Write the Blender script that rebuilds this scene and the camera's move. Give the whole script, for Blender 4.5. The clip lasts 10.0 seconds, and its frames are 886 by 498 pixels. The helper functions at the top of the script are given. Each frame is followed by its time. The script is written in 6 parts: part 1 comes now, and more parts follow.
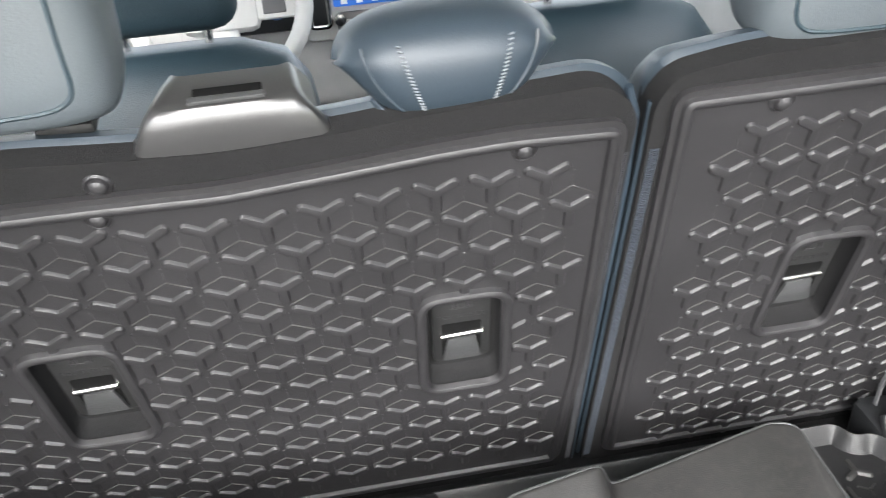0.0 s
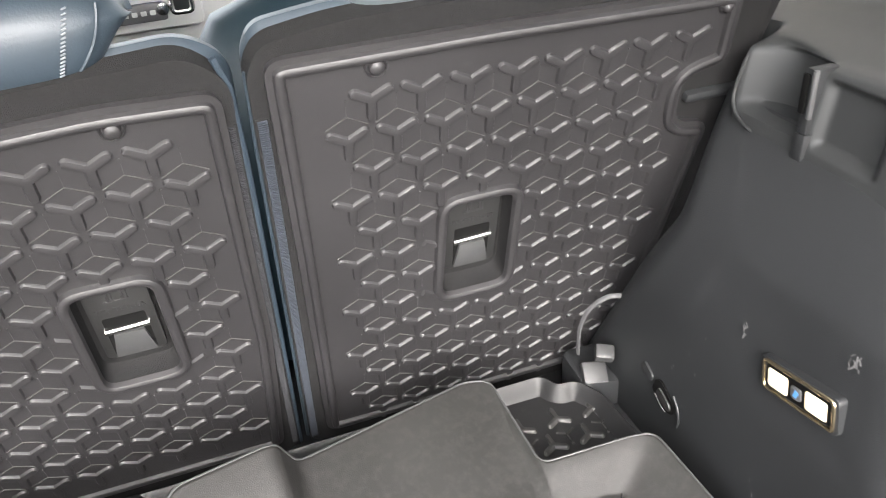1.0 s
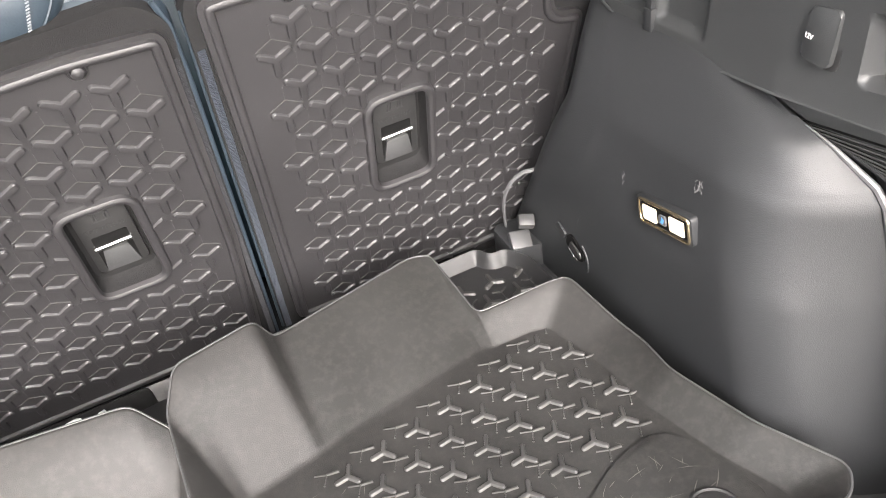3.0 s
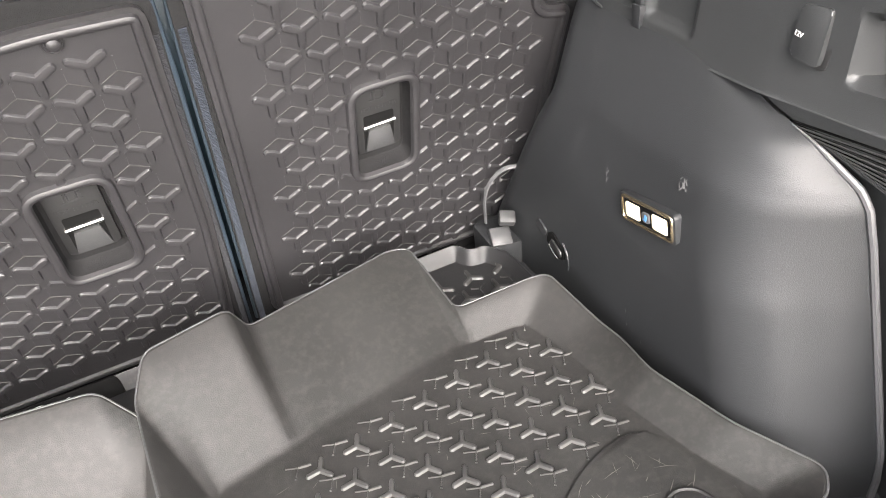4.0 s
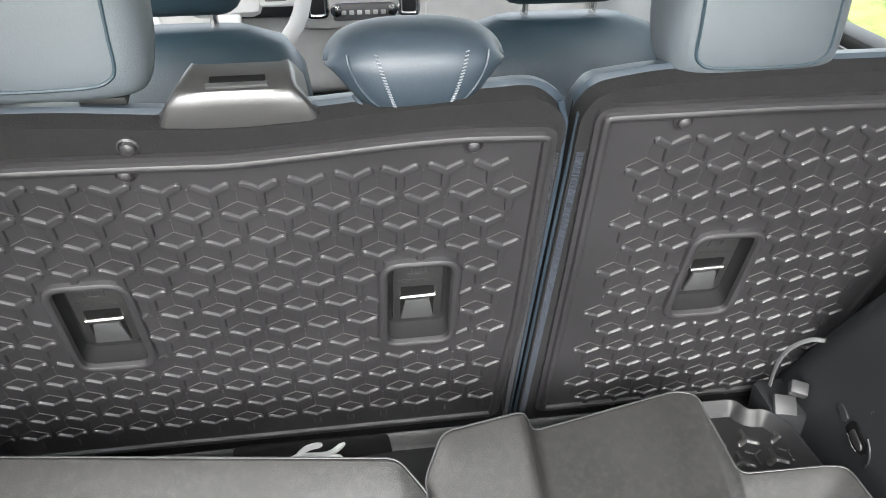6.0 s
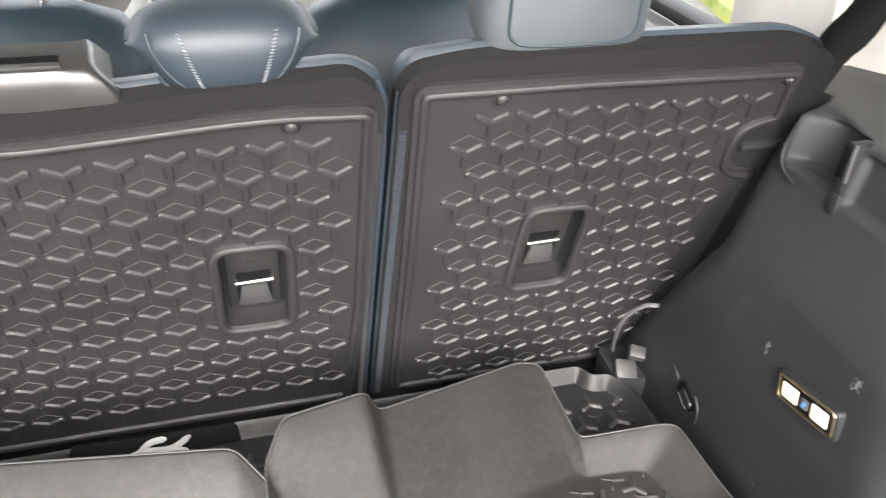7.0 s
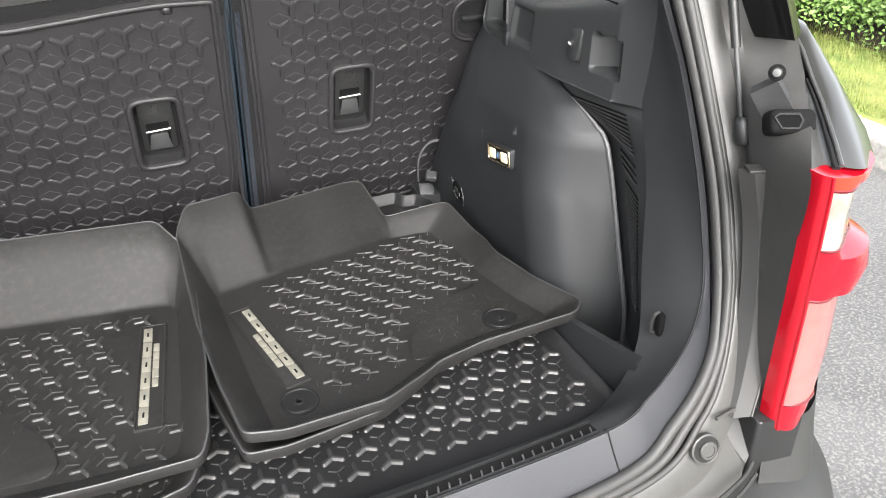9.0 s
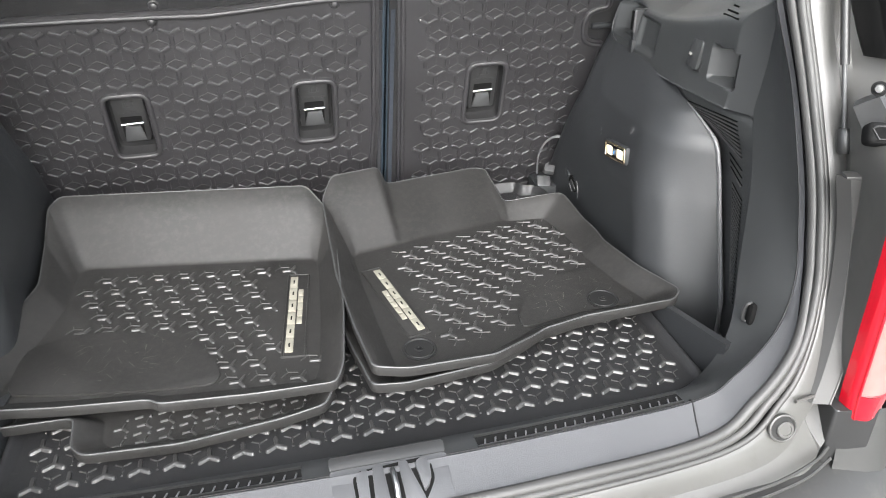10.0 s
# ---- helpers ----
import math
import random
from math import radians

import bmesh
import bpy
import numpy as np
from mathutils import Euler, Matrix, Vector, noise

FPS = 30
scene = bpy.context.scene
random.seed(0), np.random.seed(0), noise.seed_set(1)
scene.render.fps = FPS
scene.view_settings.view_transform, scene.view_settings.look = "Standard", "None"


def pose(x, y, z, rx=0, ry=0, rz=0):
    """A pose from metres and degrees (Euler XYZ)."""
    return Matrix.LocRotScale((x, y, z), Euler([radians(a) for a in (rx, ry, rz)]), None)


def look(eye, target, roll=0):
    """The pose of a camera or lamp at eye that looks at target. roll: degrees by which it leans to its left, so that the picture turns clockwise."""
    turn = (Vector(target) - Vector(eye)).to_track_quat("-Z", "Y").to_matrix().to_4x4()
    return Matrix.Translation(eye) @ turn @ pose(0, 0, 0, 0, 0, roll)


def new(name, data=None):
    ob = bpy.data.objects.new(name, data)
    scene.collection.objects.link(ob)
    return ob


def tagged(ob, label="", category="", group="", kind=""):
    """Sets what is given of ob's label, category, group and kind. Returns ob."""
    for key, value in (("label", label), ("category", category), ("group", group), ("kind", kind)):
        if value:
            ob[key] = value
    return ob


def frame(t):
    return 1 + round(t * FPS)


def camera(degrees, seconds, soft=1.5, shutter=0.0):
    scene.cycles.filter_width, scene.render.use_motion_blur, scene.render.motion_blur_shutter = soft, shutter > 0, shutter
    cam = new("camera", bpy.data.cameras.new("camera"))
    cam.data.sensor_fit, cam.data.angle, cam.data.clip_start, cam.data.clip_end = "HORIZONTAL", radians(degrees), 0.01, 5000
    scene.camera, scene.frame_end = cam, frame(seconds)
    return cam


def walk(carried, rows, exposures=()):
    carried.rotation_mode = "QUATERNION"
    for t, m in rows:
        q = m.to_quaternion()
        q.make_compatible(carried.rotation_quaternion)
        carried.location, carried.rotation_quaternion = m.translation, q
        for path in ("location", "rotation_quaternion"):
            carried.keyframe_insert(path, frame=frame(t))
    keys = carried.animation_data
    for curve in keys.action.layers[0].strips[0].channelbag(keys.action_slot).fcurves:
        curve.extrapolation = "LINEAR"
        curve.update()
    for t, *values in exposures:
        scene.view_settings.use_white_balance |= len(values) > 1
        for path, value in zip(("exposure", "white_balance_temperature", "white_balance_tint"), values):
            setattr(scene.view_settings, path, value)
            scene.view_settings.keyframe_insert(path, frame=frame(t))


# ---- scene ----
cam = camera(59.0, 10.0, soft=0.65, shutter=0.2)
PATH = [
    (0, (-0.087, 0.154, 0.732), (0.11, 1.864, -0.285), -4.8),
    (0.5, (0.047, 0.158, 0.732), (0.396, 1.821, -0.322), -3.9),
    (1, (0.113, 0.094, 0.7), (0.623, 1.72, -0.345), -4.3),
    (1.5, (0.114, 0.022, 0.698), (0.678, 1.597, -0.397), -6.2),
    (2, (0.088, -0.058, 0.748), (0.627, 1.49, -0.398), -8.4),
    (2.5, (0.086, -0.065, 0.746), (0.61, 1.468, -0.427), -9.9),
    (3, (0.096, -0.063, 0.744), (0.628, 1.434, -0.47), -10.4),
    (3.2, (0.098, -0.060, 0.738), (0.645, 1.419, -0.492), -10.3),
    (4.3, (0.084, -0.055, 0.725), (0.662, 1.443, -0.468), -6.0),
    (4.5, (0.078, -0.047, 0.724), (0.613, 1.498, -0.428), -5.2),
    (5, (0.011, -0.021, 0.749), (0.438, 1.623, -0.306), -3.1),
    (5.5, (-0.059, 0.012, 0.799), (0.221, 1.706, -0.227), -0.6),
    (5.7, (-0.082, 0.011, 0.786), (0.153, 1.717, -0.232), -0.1),
    (6.8, (-0.042, 0.032, 0.815), (0.362, 1.632, -0.315), 2.3),
    (7, (-0.011, 0.006, 0.793), (0.484, 1.613, -0.289), 2.7),
    (7.5, (0.05, -0.091, 0.781), (0.686, 1.452, -0.321), 3.2),
    (8, (0.108, -0.419, 0.752), (0.712, 1.176, -0.292), 0.3),
    (8.5, (0.056, -0.602, 0.803), (0.686, 0.966, -0.268), -1.0),
    (9, (-0.037, -0.655, 0.801), (0.617, 0.926, -0.236), -1.0),
    (9.5, (-0.101, -0.716, 0.811), (0.455, 0.911, -0.209), -0.7),
    (10, (-0.111, -0.795, 0.838), (0.296, 0.873, -0.186), -0.2),
]
walk(cam, [(t, look(eye, target, roll)) for t, eye, target, roll in PATH], exposures=[(0, 1.5, 6300, 9), (0.5, 1.68, 6400, 9), (1.0, 1.8, 6550, 11), (2.5, 2.0, 6700, 13), (4.5, 1.95, 6650, 12), (5.0, 1.85, 6500, 10), (5.5, 1.53, 6300, 8), (5.7, 1.5, 6250, 8), (7.0, 1.65, 6650, 12), (7.5, 1.8, 6650, 13), (8.0, 2.02, 6500, 11), (8.2, 1.4, 6450, 10), (8.5, 1.25, 6450, 10), (9.0, 1.17, 6400, 10), (9.5, 1.22, 6350, 10), (10, 1.47, 6300, 9)])

# ---- light ----
SKY, SUN = 0.42, 0.85
world = bpy.data.worlds.new("overcast")
scene.world = world
world.use_nodes = True
wn = world.node_tree
sky = wn.nodes.new("ShaderNodeTexSky")
sky.sky_type = "NISHITA"
sky.sun_disc = False
sky.sun_elevation, sky.sun_rotation = radians(38), radians(190)
sky.dust_density, sky.air_density, sky.ozone_density = 4.0, 1.0, 1.0
soft_sky = wn.nodes.new("ShaderNodeHueSaturation")
soft_sky.inputs["Saturation"].default_value = 0.27
wn.links.new(sky.outputs[0], soft_sky.inputs["Color"])
wn.links.new(soft_sky.outputs[0], wn.nodes["Background"].inputs[0])
wn.nodes["Background"].inputs[1].default_value = SKY
sun_data = bpy.data.lights.new("sun", "SUN")
sun_data.energy, sun_data.angle, sun_data.color = SUN, radians(65), (1.0, 0.97, 0.93)
sun = new("sun", sun_data)
sun.matrix_world = look((0, 0, 10), (1.05, 6.0, 10 - 4.76))


# ---- materials ----
def material(name, colour, rough=0.5, metal=0.0, spec=0.5, coat=0.0, grain=0.0, grain_scale=600.0, vary=0.15, vary_scale=6.0, wear=None, wear_at=0.62, wear_scale=18.0, rough_vary=0.08, noise_detail=4.0):
    """A principled material with mottling at a broad scale, fine relief and an optional film of dust or wear."""
    m = bpy.data.materials.new(name)
    m.use_nodes = True
    nt = m.node_tree
    b = nt.nodes["Principled BSDF"]
    co = nt.nodes.new("ShaderNodeTexCoord")
    n1 = nt.nodes.new("ShaderNodeTexNoise")
    n1.inputs["Scale"].default_value, n1.inputs["Detail"].default_value = vary_scale, noise_detail
    nt.links.new(co.outputs["Object"], n1.inputs["Vector"])
    ramp = nt.nodes.new("ShaderNodeValToRGB")
    lo = [c * (1 - vary) for c in colour]
    hi = [min(1, c * (1 + vary)) for c in colour]
    ramp.color_ramp.elements[0].position, ramp.color_ramp.elements[1].position = 0.3, 0.7
    ramp.color_ramp.elements[0].color, ramp.color_ramp.elements[1].color = (*lo, 1), (*hi, 1)
    nt.links.new(n1.outputs[0], ramp.inputs[0])
    colour_out = ramp.outputs[0]
    if wear:
        n3 = nt.nodes.new("ShaderNodeTexNoise")
        n3.inputs["Scale"].default_value, n3.inputs["Detail"].default_value, n3.inputs["Roughness"].default_value = wear_scale, 9.0, 0.7
        nt.links.new(co.outputs["Object"], n3.inputs["Vector"])
        r3 = nt.nodes.new("ShaderNodeValToRGB")
        r3.color_ramp.elements[0].position, r3.color_ramp.elements[1].position = wear_at - 0.1, wear_at + 0.14
        nt.links.new(n3.outputs[0], r3.inputs[0])
        mix = nt.nodes.new("ShaderNodeMix")
        mix.data_type = "RGBA"
        nt.links.new(r3.outputs[0], mix.inputs["Factor"])
        nt.links.new(colour_out, mix.inputs["A"])
        mix.inputs["B"].default_value = (*wear, 1)
        colour_out = mix.outputs["Result"]
    nt.links.new(colour_out, b.inputs["Base Color"])
    mr = nt.nodes.new("ShaderNodeMapRange")
    mr.inputs["To Min"].default_value, mr.inputs["To Max"].default_value = max(0.02, rough - rough_vary), min(1, rough + rough_vary)
    nt.links.new(n1.outputs[0], mr.inputs["Value"])
    nt.links.new(mr.outputs[0], b.inputs["Roughness"])
    b.inputs["Metallic"].default_value = metal
    b.inputs["Specular IOR Level"].default_value = spec
    b.inputs["Coat Weight"].default_value = coat
    b.inputs["Coat Roughness"].default_value = 0.08
    if grain:
        n2 = nt.nodes.new("ShaderNodeTexNoise")
        n2.inputs["Scale"].default_value, n2.inputs["Detail"].default_value = grain_scale, 3.0
        nt.links.new(co.outputs["Object"], n2.inputs["Vector"])
        bump = nt.nodes.new("ShaderNodeBump")
        bump.inputs["Strength"].default_value, bump.inputs["Distance"].default_value = grain, 0.001
        nt.links.new(n2.outputs[0], bump.inputs["Height"])
        nt.links.new(bump.outputs[0], b.inputs["Normal"])
    return m


def glowing(name, colour, strength):
    m = bpy.data.materials.new(name)
    m.use_nodes = True
    b = m.node_tree.nodes["Principled BSDF"]
    b.inputs["Base Color"].default_value = (*colour, 1)
    b.inputs["Emission Color"].default_value = (*colour, 1)
    b.inputs["Emission Strength"].default_value = strength
    return m


def glass(name, colour=(1, 1, 1), rough=0.0):
    m = bpy.data.materials.new(name)
    m.use_nodes = True
    b = m.node_tree.nodes["Principled BSDF"]
    b.inputs["Base Color"].default_value = (*colour, 1)
    b.inputs["Transmission Weight"].default_value = 1.0
    b.inputs["Roughness"].default_value = rough
    b.inputs["IOR"].default_value = 1.1
    return m


PANEL = material("moulded_rubber_panel", (0.0158, 0.015, 0.016), 0.48, spec=0.62, grain=0.3, grain_scale=1000, wear=(0.031, 0.0295, 0.03), wear_at=0.68, wear_scale=45)
MAT = material("floor_mat_rubber", (0.0125, 0.012, 0.0115), 0.58, spec=0.33, grain=0.3, grain_scale=900, wear=(0.0205, 0.0197, 0.0185), wear_at=0.56, wear_scale=85, vary=0.25, vary_scale=9, rough_vary=0.12)
LINER = material("cargo_liner_rubber", (0.012, 0.012, 0.0125), 0.45, spec=0.42, grain=0.35, grain_scale=800, wear=(0.045, 0.042, 0.038), wear_at=0.68, wear_scale=40)
FELT = material("black_felt", (0.0165, 0.0163, 0.0166), 0.95, spec=0.08, grain=1.0, grain_scale=1300, vary=0.1, vary_scale=260)
TRIM = material("grained_black_plastic", (0.0178, 0.0187, 0.0198), 0.43, spec=0.35, grain=0.3, grain_scale=950, vary=0.08)
TRIM_SIDE = material("satin_dark_plastic", (0.0268, 0.028, 0.0285), 0.4, spec=0.45, grain=0.22, grain_scale=950, vary=0.08)
TRIM_SOFT = material("matt_black_plastic", (0.036, 0.0365, 0.037), 0.42, grain=0.4, grain_scale=900)
SILL = material("satin_grey_plastic", (0.042, 0.0425, 0.0445), 0.38, grain=0.4, grain_scale=1100, vary=0.08)
LEATHER = material("blue_black_leather", (0.02, 0.029, 0.038), 0.44, spec=0.42, grain=0.2, grain_scale=500)
LEATHER_LIGHT = material("grey_blue_vinyl", (0.017, 0.026, 0.036), 0.5, spec=0.4, grain=0.4, grain_scale=450)
STITCH = material("pale_thread", (0.13, 0.14, 0.15), 0.8)
RUBBER = material("black_seal_rubber", (0.029, 0.0285, 0.0275), 0.5, spec=0.42, grain=0.25)
PAINT = material("grey_metallic_paint", (0.06, 0.06, 0.057), 0.32, metal=0.25, spec=0.5, coat=0.35, vary=0.08)
PRIMER = material("dull_grey_paint", (0.0255, 0.0255, 0.0247), 0.55, spec=0.3, vary=0.15, wear=(0.045, 0.043, 0.039), wear_at=0.64, wear_scale=20)
# The gutter's paint lightened: the flange's extra skylight is put into the colour.
FLANGE_LIT = material("lit_flange_paint", (0.05, 0.049, 0.0465), 0.42, spec=0.5, vary=0.1, wear=(0.04, 0.039, 0.036), wear_at=0.66, wear_scale=22)
GUTTER = material("grey_gutter_paint", (0.045, 0.044, 0.0415), 0.48, spec=0.45, vary=0.12, wear=(0.034, 0.033, 0.03), wear_at=0.62, wear_scale=25)
HEADBACK = material("grey_headrest_vinyl", (0.06, 0.07, 0.077), 0.45, grain=0.25, grain_scale=600)
BLACKGLASS = material("black_glass", (0.005, 0.005, 0.005), 0.15, spec=0.12)
CHROME = material("bright_steel", (0.62, 0.61, 0.6), 0.22, metal=1.0)
STEEL = material("dull_steel", (0.2, 0.2, 0.2), 0.38, metal=1.0)
PALE = material("pale_plastic", (0.42, 0.42, 0.41), 0.45)
PALE_LEATHER = material("pale_grey_leather", (0.5, 0.5, 0.49), 0.5, grain=0.2, grain_scale=500)
GREYP = material("mid_grey_plastic", (0.07, 0.07, 0.072), 0.42)
IVORY = material("ivory_lettering", (0.17, 0.162, 0.132), 0.55, vary=0.12, vary_scale=60)
WHITE = material("white_print", (0.75, 0.75, 0.74), 0.6)
BLUE = material("blue_switch", (0.08, 0.25, 0.55), 0.4)
RED = material("red_lens", (0.29, 0.003, 0.01), 0.16, coat=0.5, vary=0.08)
PINK = material("frosted_pink_lens", (0.3, 0.1, 0.09), 0.2, coat=0.6, vary=0.15, vary_scale=20)
CLEAR = material("clear_lens", (0.24, 0.23, 0.19), 0.15, coat=0.7, vary=0.3, vary_scale=25)
AMBER = material("orange_lens", (0.4, 0.03, 0.015), 0.18, coat=0.5)
HEAD = material("pale_headlining", (0.72, 0.7, 0.66), 0.9, grain=0.5, grain_scale=900)
GLOW = glowing("lamp_diffuser", (0.8, 0.68, 0.46), 0.17)
SCREEN = glowing("screen_glow", (0.02, 0.08, 0.3), 0.5)
REDGLOW = glowing("red_gauge", (0.3, 0.02, 0.03), 0.35)
BLUEGLOW = glowing("blue_gauge", (0.03, 0.07, 0.18), 0.12)
GLASS = glass("window_glass", (0.97, 0.99, 0.97))
TINTED = glass("tinted_glass", (0.34, 0.37, 0.33))
LEATHER_DARK = material("dark_teal_leather", (0.015, 0.028, 0.036), 0.45, spec=0.4, grain=0.5, grain_scale=450)
RELIEF = material("worn_rubber_relief", (0.024, 0.0233, 0.0225), 0.46, spec=0.68, grain=0.2, grain_scale=900, vary=0.35, vary_scale=30)
RUBBER_DARK = material("dark_plastic_eyelet", (0.015, 0.015, 0.015), 0.4, spec=0.5, grain=0.2)
WEAVE = material("dark_woven_edging", (0.018, 0.0185, 0.021), 0.7, spec=0.3, grain=0.6, grain_scale=900, vary=0.3, vary_scale=200)
WEAVE_BLUE = material("blue_grey_woven_edging", (0.018, 0.022, 0.029), 0.7, spec=0.3, grain=0.6, grain_scale=900, vary=0.3, vary_scale=200)
SCRATCH = material("scratched_rubber", (0.06, 0.056, 0.05), 0.6)
# Panel rubber made paler: the gleam on the fine ridges is in the colour.
HAIRLINE = material("highlit_moulded_line", (0.036, 0.0345, 0.0345), 0.45, spec=0.5)
LENS_DARK = material("dark_red_joint", (0.09, 0.002, 0.004), 0.2, coat=0.4)
DEEP_BLACK = material("deep_black_rubber", (0.006, 0.006, 0.006), 0.85, spec=0.12)
BELTBOX = material("satin_black_plastic", (0.022, 0.0215, 0.0215), 0.36, spec=0.85, grain=0.15, grain_scale=900)
SCUFF = material("scuffed_plastic", (0.1, 0.1, 0.1), 0.7)
SEAL_DARK = material("dark_seal_channel", (0.008, 0.008, 0.008), 0.6, spec=0.3)
# Near-black: on slots, recesses and holes it paints the shade inside them.
GRILLE_DARK = material("vent_void", (0.004, 0.004, 0.004), 0.9, spec=0.08)
ASPHALT = material("asphalt", (0.085, 0.084, 0.082), 0.9, spec=0.25, grain=1.0, grain_scale=130, vary=0.25, vary_scale=2.0, wear=(0.24, 0.23, 0.215), wear_at=0.58, wear_scale=110)
GRANITE = material("granite", (0.36, 0.34, 0.31), 0.8, grain=0.8, grain_scale=120, vary=0.25, vary_scale=40)
SOIL = material("mulch", (0.05, 0.035, 0.025), 0.95, grain=1.0, grain_scale=80, vary=0.4, vary_scale=20)
GRASS = material("grass", (0.14, 0.19, 0.04), 0.8, vary=0.35, vary_scale=3, wear=(0.24, 0.24, 0.07), wear_at=0.5, wear_scale=6)
LEAF = material("shrub_leaf", (0.11, 0.19, 0.035), 0.55, vary=0.4, vary_scale=9)
BARK = material("bark", (0.08, 0.06, 0.045), 0.9)


# ---- mesh helpers ----
def mesh_object(name, verts, faces, mat, parent=None, label="", smooth=True):
    me = bpy.data.meshes.new(name)
    me.from_pydata([tuple(v) for v in verts], [], faces)
    me.materials.append(mat)
    bm = bmesh.new()
    bm.from_mesh(me)
    bmesh.ops.recalc_face_normals(bm, faces=bm.faces)
    bm.to_mesh(me)
    bm.free()
    return place(name, me, parent, label, smooth)


def place(name, me, parent=None, label="", smooth=True):
    me.polygons.foreach_set("use_smooth", [smooth] * len(me.polygons))
    if smooth:
        me.set_sharp_from_angle(angle=radians(38))
    ob = new(name, me)
    if parent:
        ob.parent = parent
    return tagged(ob, label)


def part(name, bm, mat, parent=None, label="", smooth=True):
    bmesh.ops.recalc_face_normals(bm, faces=bm.faces)
    me = bpy.data.meshes.new(name)
    bm.to_mesh(me)
    bm.free()
    me.materials.append(mat)
    return place(name, me, parent, label, smooth)


def thing(name, label, category, group="", m=None, kind=""):
    ob = new(name)
    ob.empty_display_size = 0.05
    if m is not None:
        ob.matrix_world = m
    return tagged(ob, label, category, group, kind)


def box(bm, c, size, bevel=0.004, m=None, seg=2):
    mat = Matrix.Translation(c) @ Matrix.Diagonal((*size, 1))
    if m is not None:
        mat = m @ mat
    made = bmesh.ops.create_cube(bm, size=1.0, matrix=mat)
    if bevel:
        edges = {e for v in made["verts"] for e in v.link_edges}
        bmesh.ops.bevel(bm, geom=list(edges), offset=bevel, segments=seg, profile=0.5, affect="EDGES", clamp_overlap=True)
    return bm


def slab(bm, outline, z0, z1, bevel=0.0, seg=2, f=None):
    """Extrudes an outline in x, y from z0 to z1, with its upper rim rounded. f moves each corner to its place."""
    low = [bm.verts.new((x, y, z0)) for x, y in outline]
    top = [bm.verts.new((x, y, z1)) for x, y in outline]
    n = len(outline)
    bm.faces.new(low[::-1])
    cap = bm.faces.new(top)
    for i in range(n):
        bm.faces.new((low[i], low[(i + 1) % n], top[(i + 1) % n], top[i]))
    if bevel:
        bmesh.ops.bevel(bm, geom=list(cap.edges), offset=bevel, segments=seg, profile=0.5, affect="EDGES", clamp_overlap=True)
    return bm


def rounded(outline, r, seg=4):
    """The outline with each corner rounded."""
    out, n = [], len(outline)
    for i in range(n):
        a, b, c = (Vector(outline[(i + k) % n][:2]) for k in (-1, 0, 1))
        d = min(r, (a - b).length * 0.45, (c - b).length * 0.45)
        p, q = b + (a - b).normalized() * d, b + (c - b).normalized() * d
        for k in range(seg + 1):
            t = k / seg
            out.append(tuple((1 - t) ** 2 * p + 2 * t * (1 - t) * b + t * t * q))
    return out


def catmull(pts, steps):
    """A smooth curve through the points, with so many steps to a stretch."""
    p = [Vector(q) for q in pts]
    p = [2 * p[0] - p[1], *p, 2 * p[-1] - p[-2]]
    out = []
    for i in range(1, len(p) - 2):
        for k in range(steps):
            t = k / steps
            a, b, c, d = p[i - 1:i + 3]
            out.append(0.5 * (2 * b + (c - a) * t + (2 * a - 5 * b + 4 * c - d) * t * t + (3 * b - a - 3 * c + d) * t ** 3))
    out.append(p[-2].copy())
    return out


def loft(rails, closed=False):
    """Vertices and faces of the surface through the rails, which have as many points each."""
    n = len(rails[0])
    verts = [v for r in rails for v in r]
    faces = []
    for i in range(len(rails) - 1):
        for j in range(n if closed else n - 1):
            k = (j + 1) % n
            faces.append((i * n + j, i * n + k, (i + 1) * n + k, (i + 1) * n + j))
    return verts, faces


def tube_into(bm, pts, r, seg=8, closed=False, flat=1.0):
    p = [Vector(q) for q in pts]
    n = len(p)
    rings = []
    side = None
    for i in range(n):
        d = (p[(i + 1) % n] - p[i - 1]) if closed else (p[min(i + 1, n - 1)] - p[max(i - 1, 0)])
        d.normalize()
        if side is None:
            side = d.orthogonal().normalized()
        side = (side - d * side.dot(d)).normalized()
        up = d.cross(side)
        rad = r[i] if isinstance(r, (list, tuple)) else r
        rings.append([bm.verts.new(p[i] + (side * math.cos(2 * math.pi * k / seg) + up * flat * math.sin(2 * math.pi * k / seg)) * rad) for k in range(seg)])
    for i in range(n if closed else n - 1):
        a, b = rings[i], rings[(i + 1) % n]
        for k in range(seg):
            bm.faces.new((a[k], a[(k + 1) % seg], b[(k + 1) % seg], b[k]))
    if not closed:
        bm.faces.new(rings[0][::-1])
        bm.faces.new(rings[-1])
    return bm


def disc_into(bm, profile, seg=20, m=None):
    """A turned body about z from (radius, height) pairs."""
    rings = []
    for r, z in profile:
        ring = []
        for k in range(seg):
            v = Vector((r * math.cos(2 * math.pi * k / seg), r * math.sin(2 * math.pi * k / seg), z))
            ring.append(bm.verts.new(m @ v if m is not None else v))
        rings.append(ring)
    for a, b in zip(rings, rings[1:]):
        for k in range(seg):
            bm.faces.new((a[k], a[(k + 1) % seg], b[(k + 1) % seg], b[k]))
    bm.faces.new(rings[-1])
    return bm


def grid_surface(us, vs, f):
    verts = [f(u, v) for v in vs for u in us]
    n = len(us)
    faces = [(j * n + i, j * n + i + 1, (j + 1) * n + i + 1, (j + 1) * n + i) for j in range(len(vs) - 1) for i in range(n - 1)]
    return verts, faces


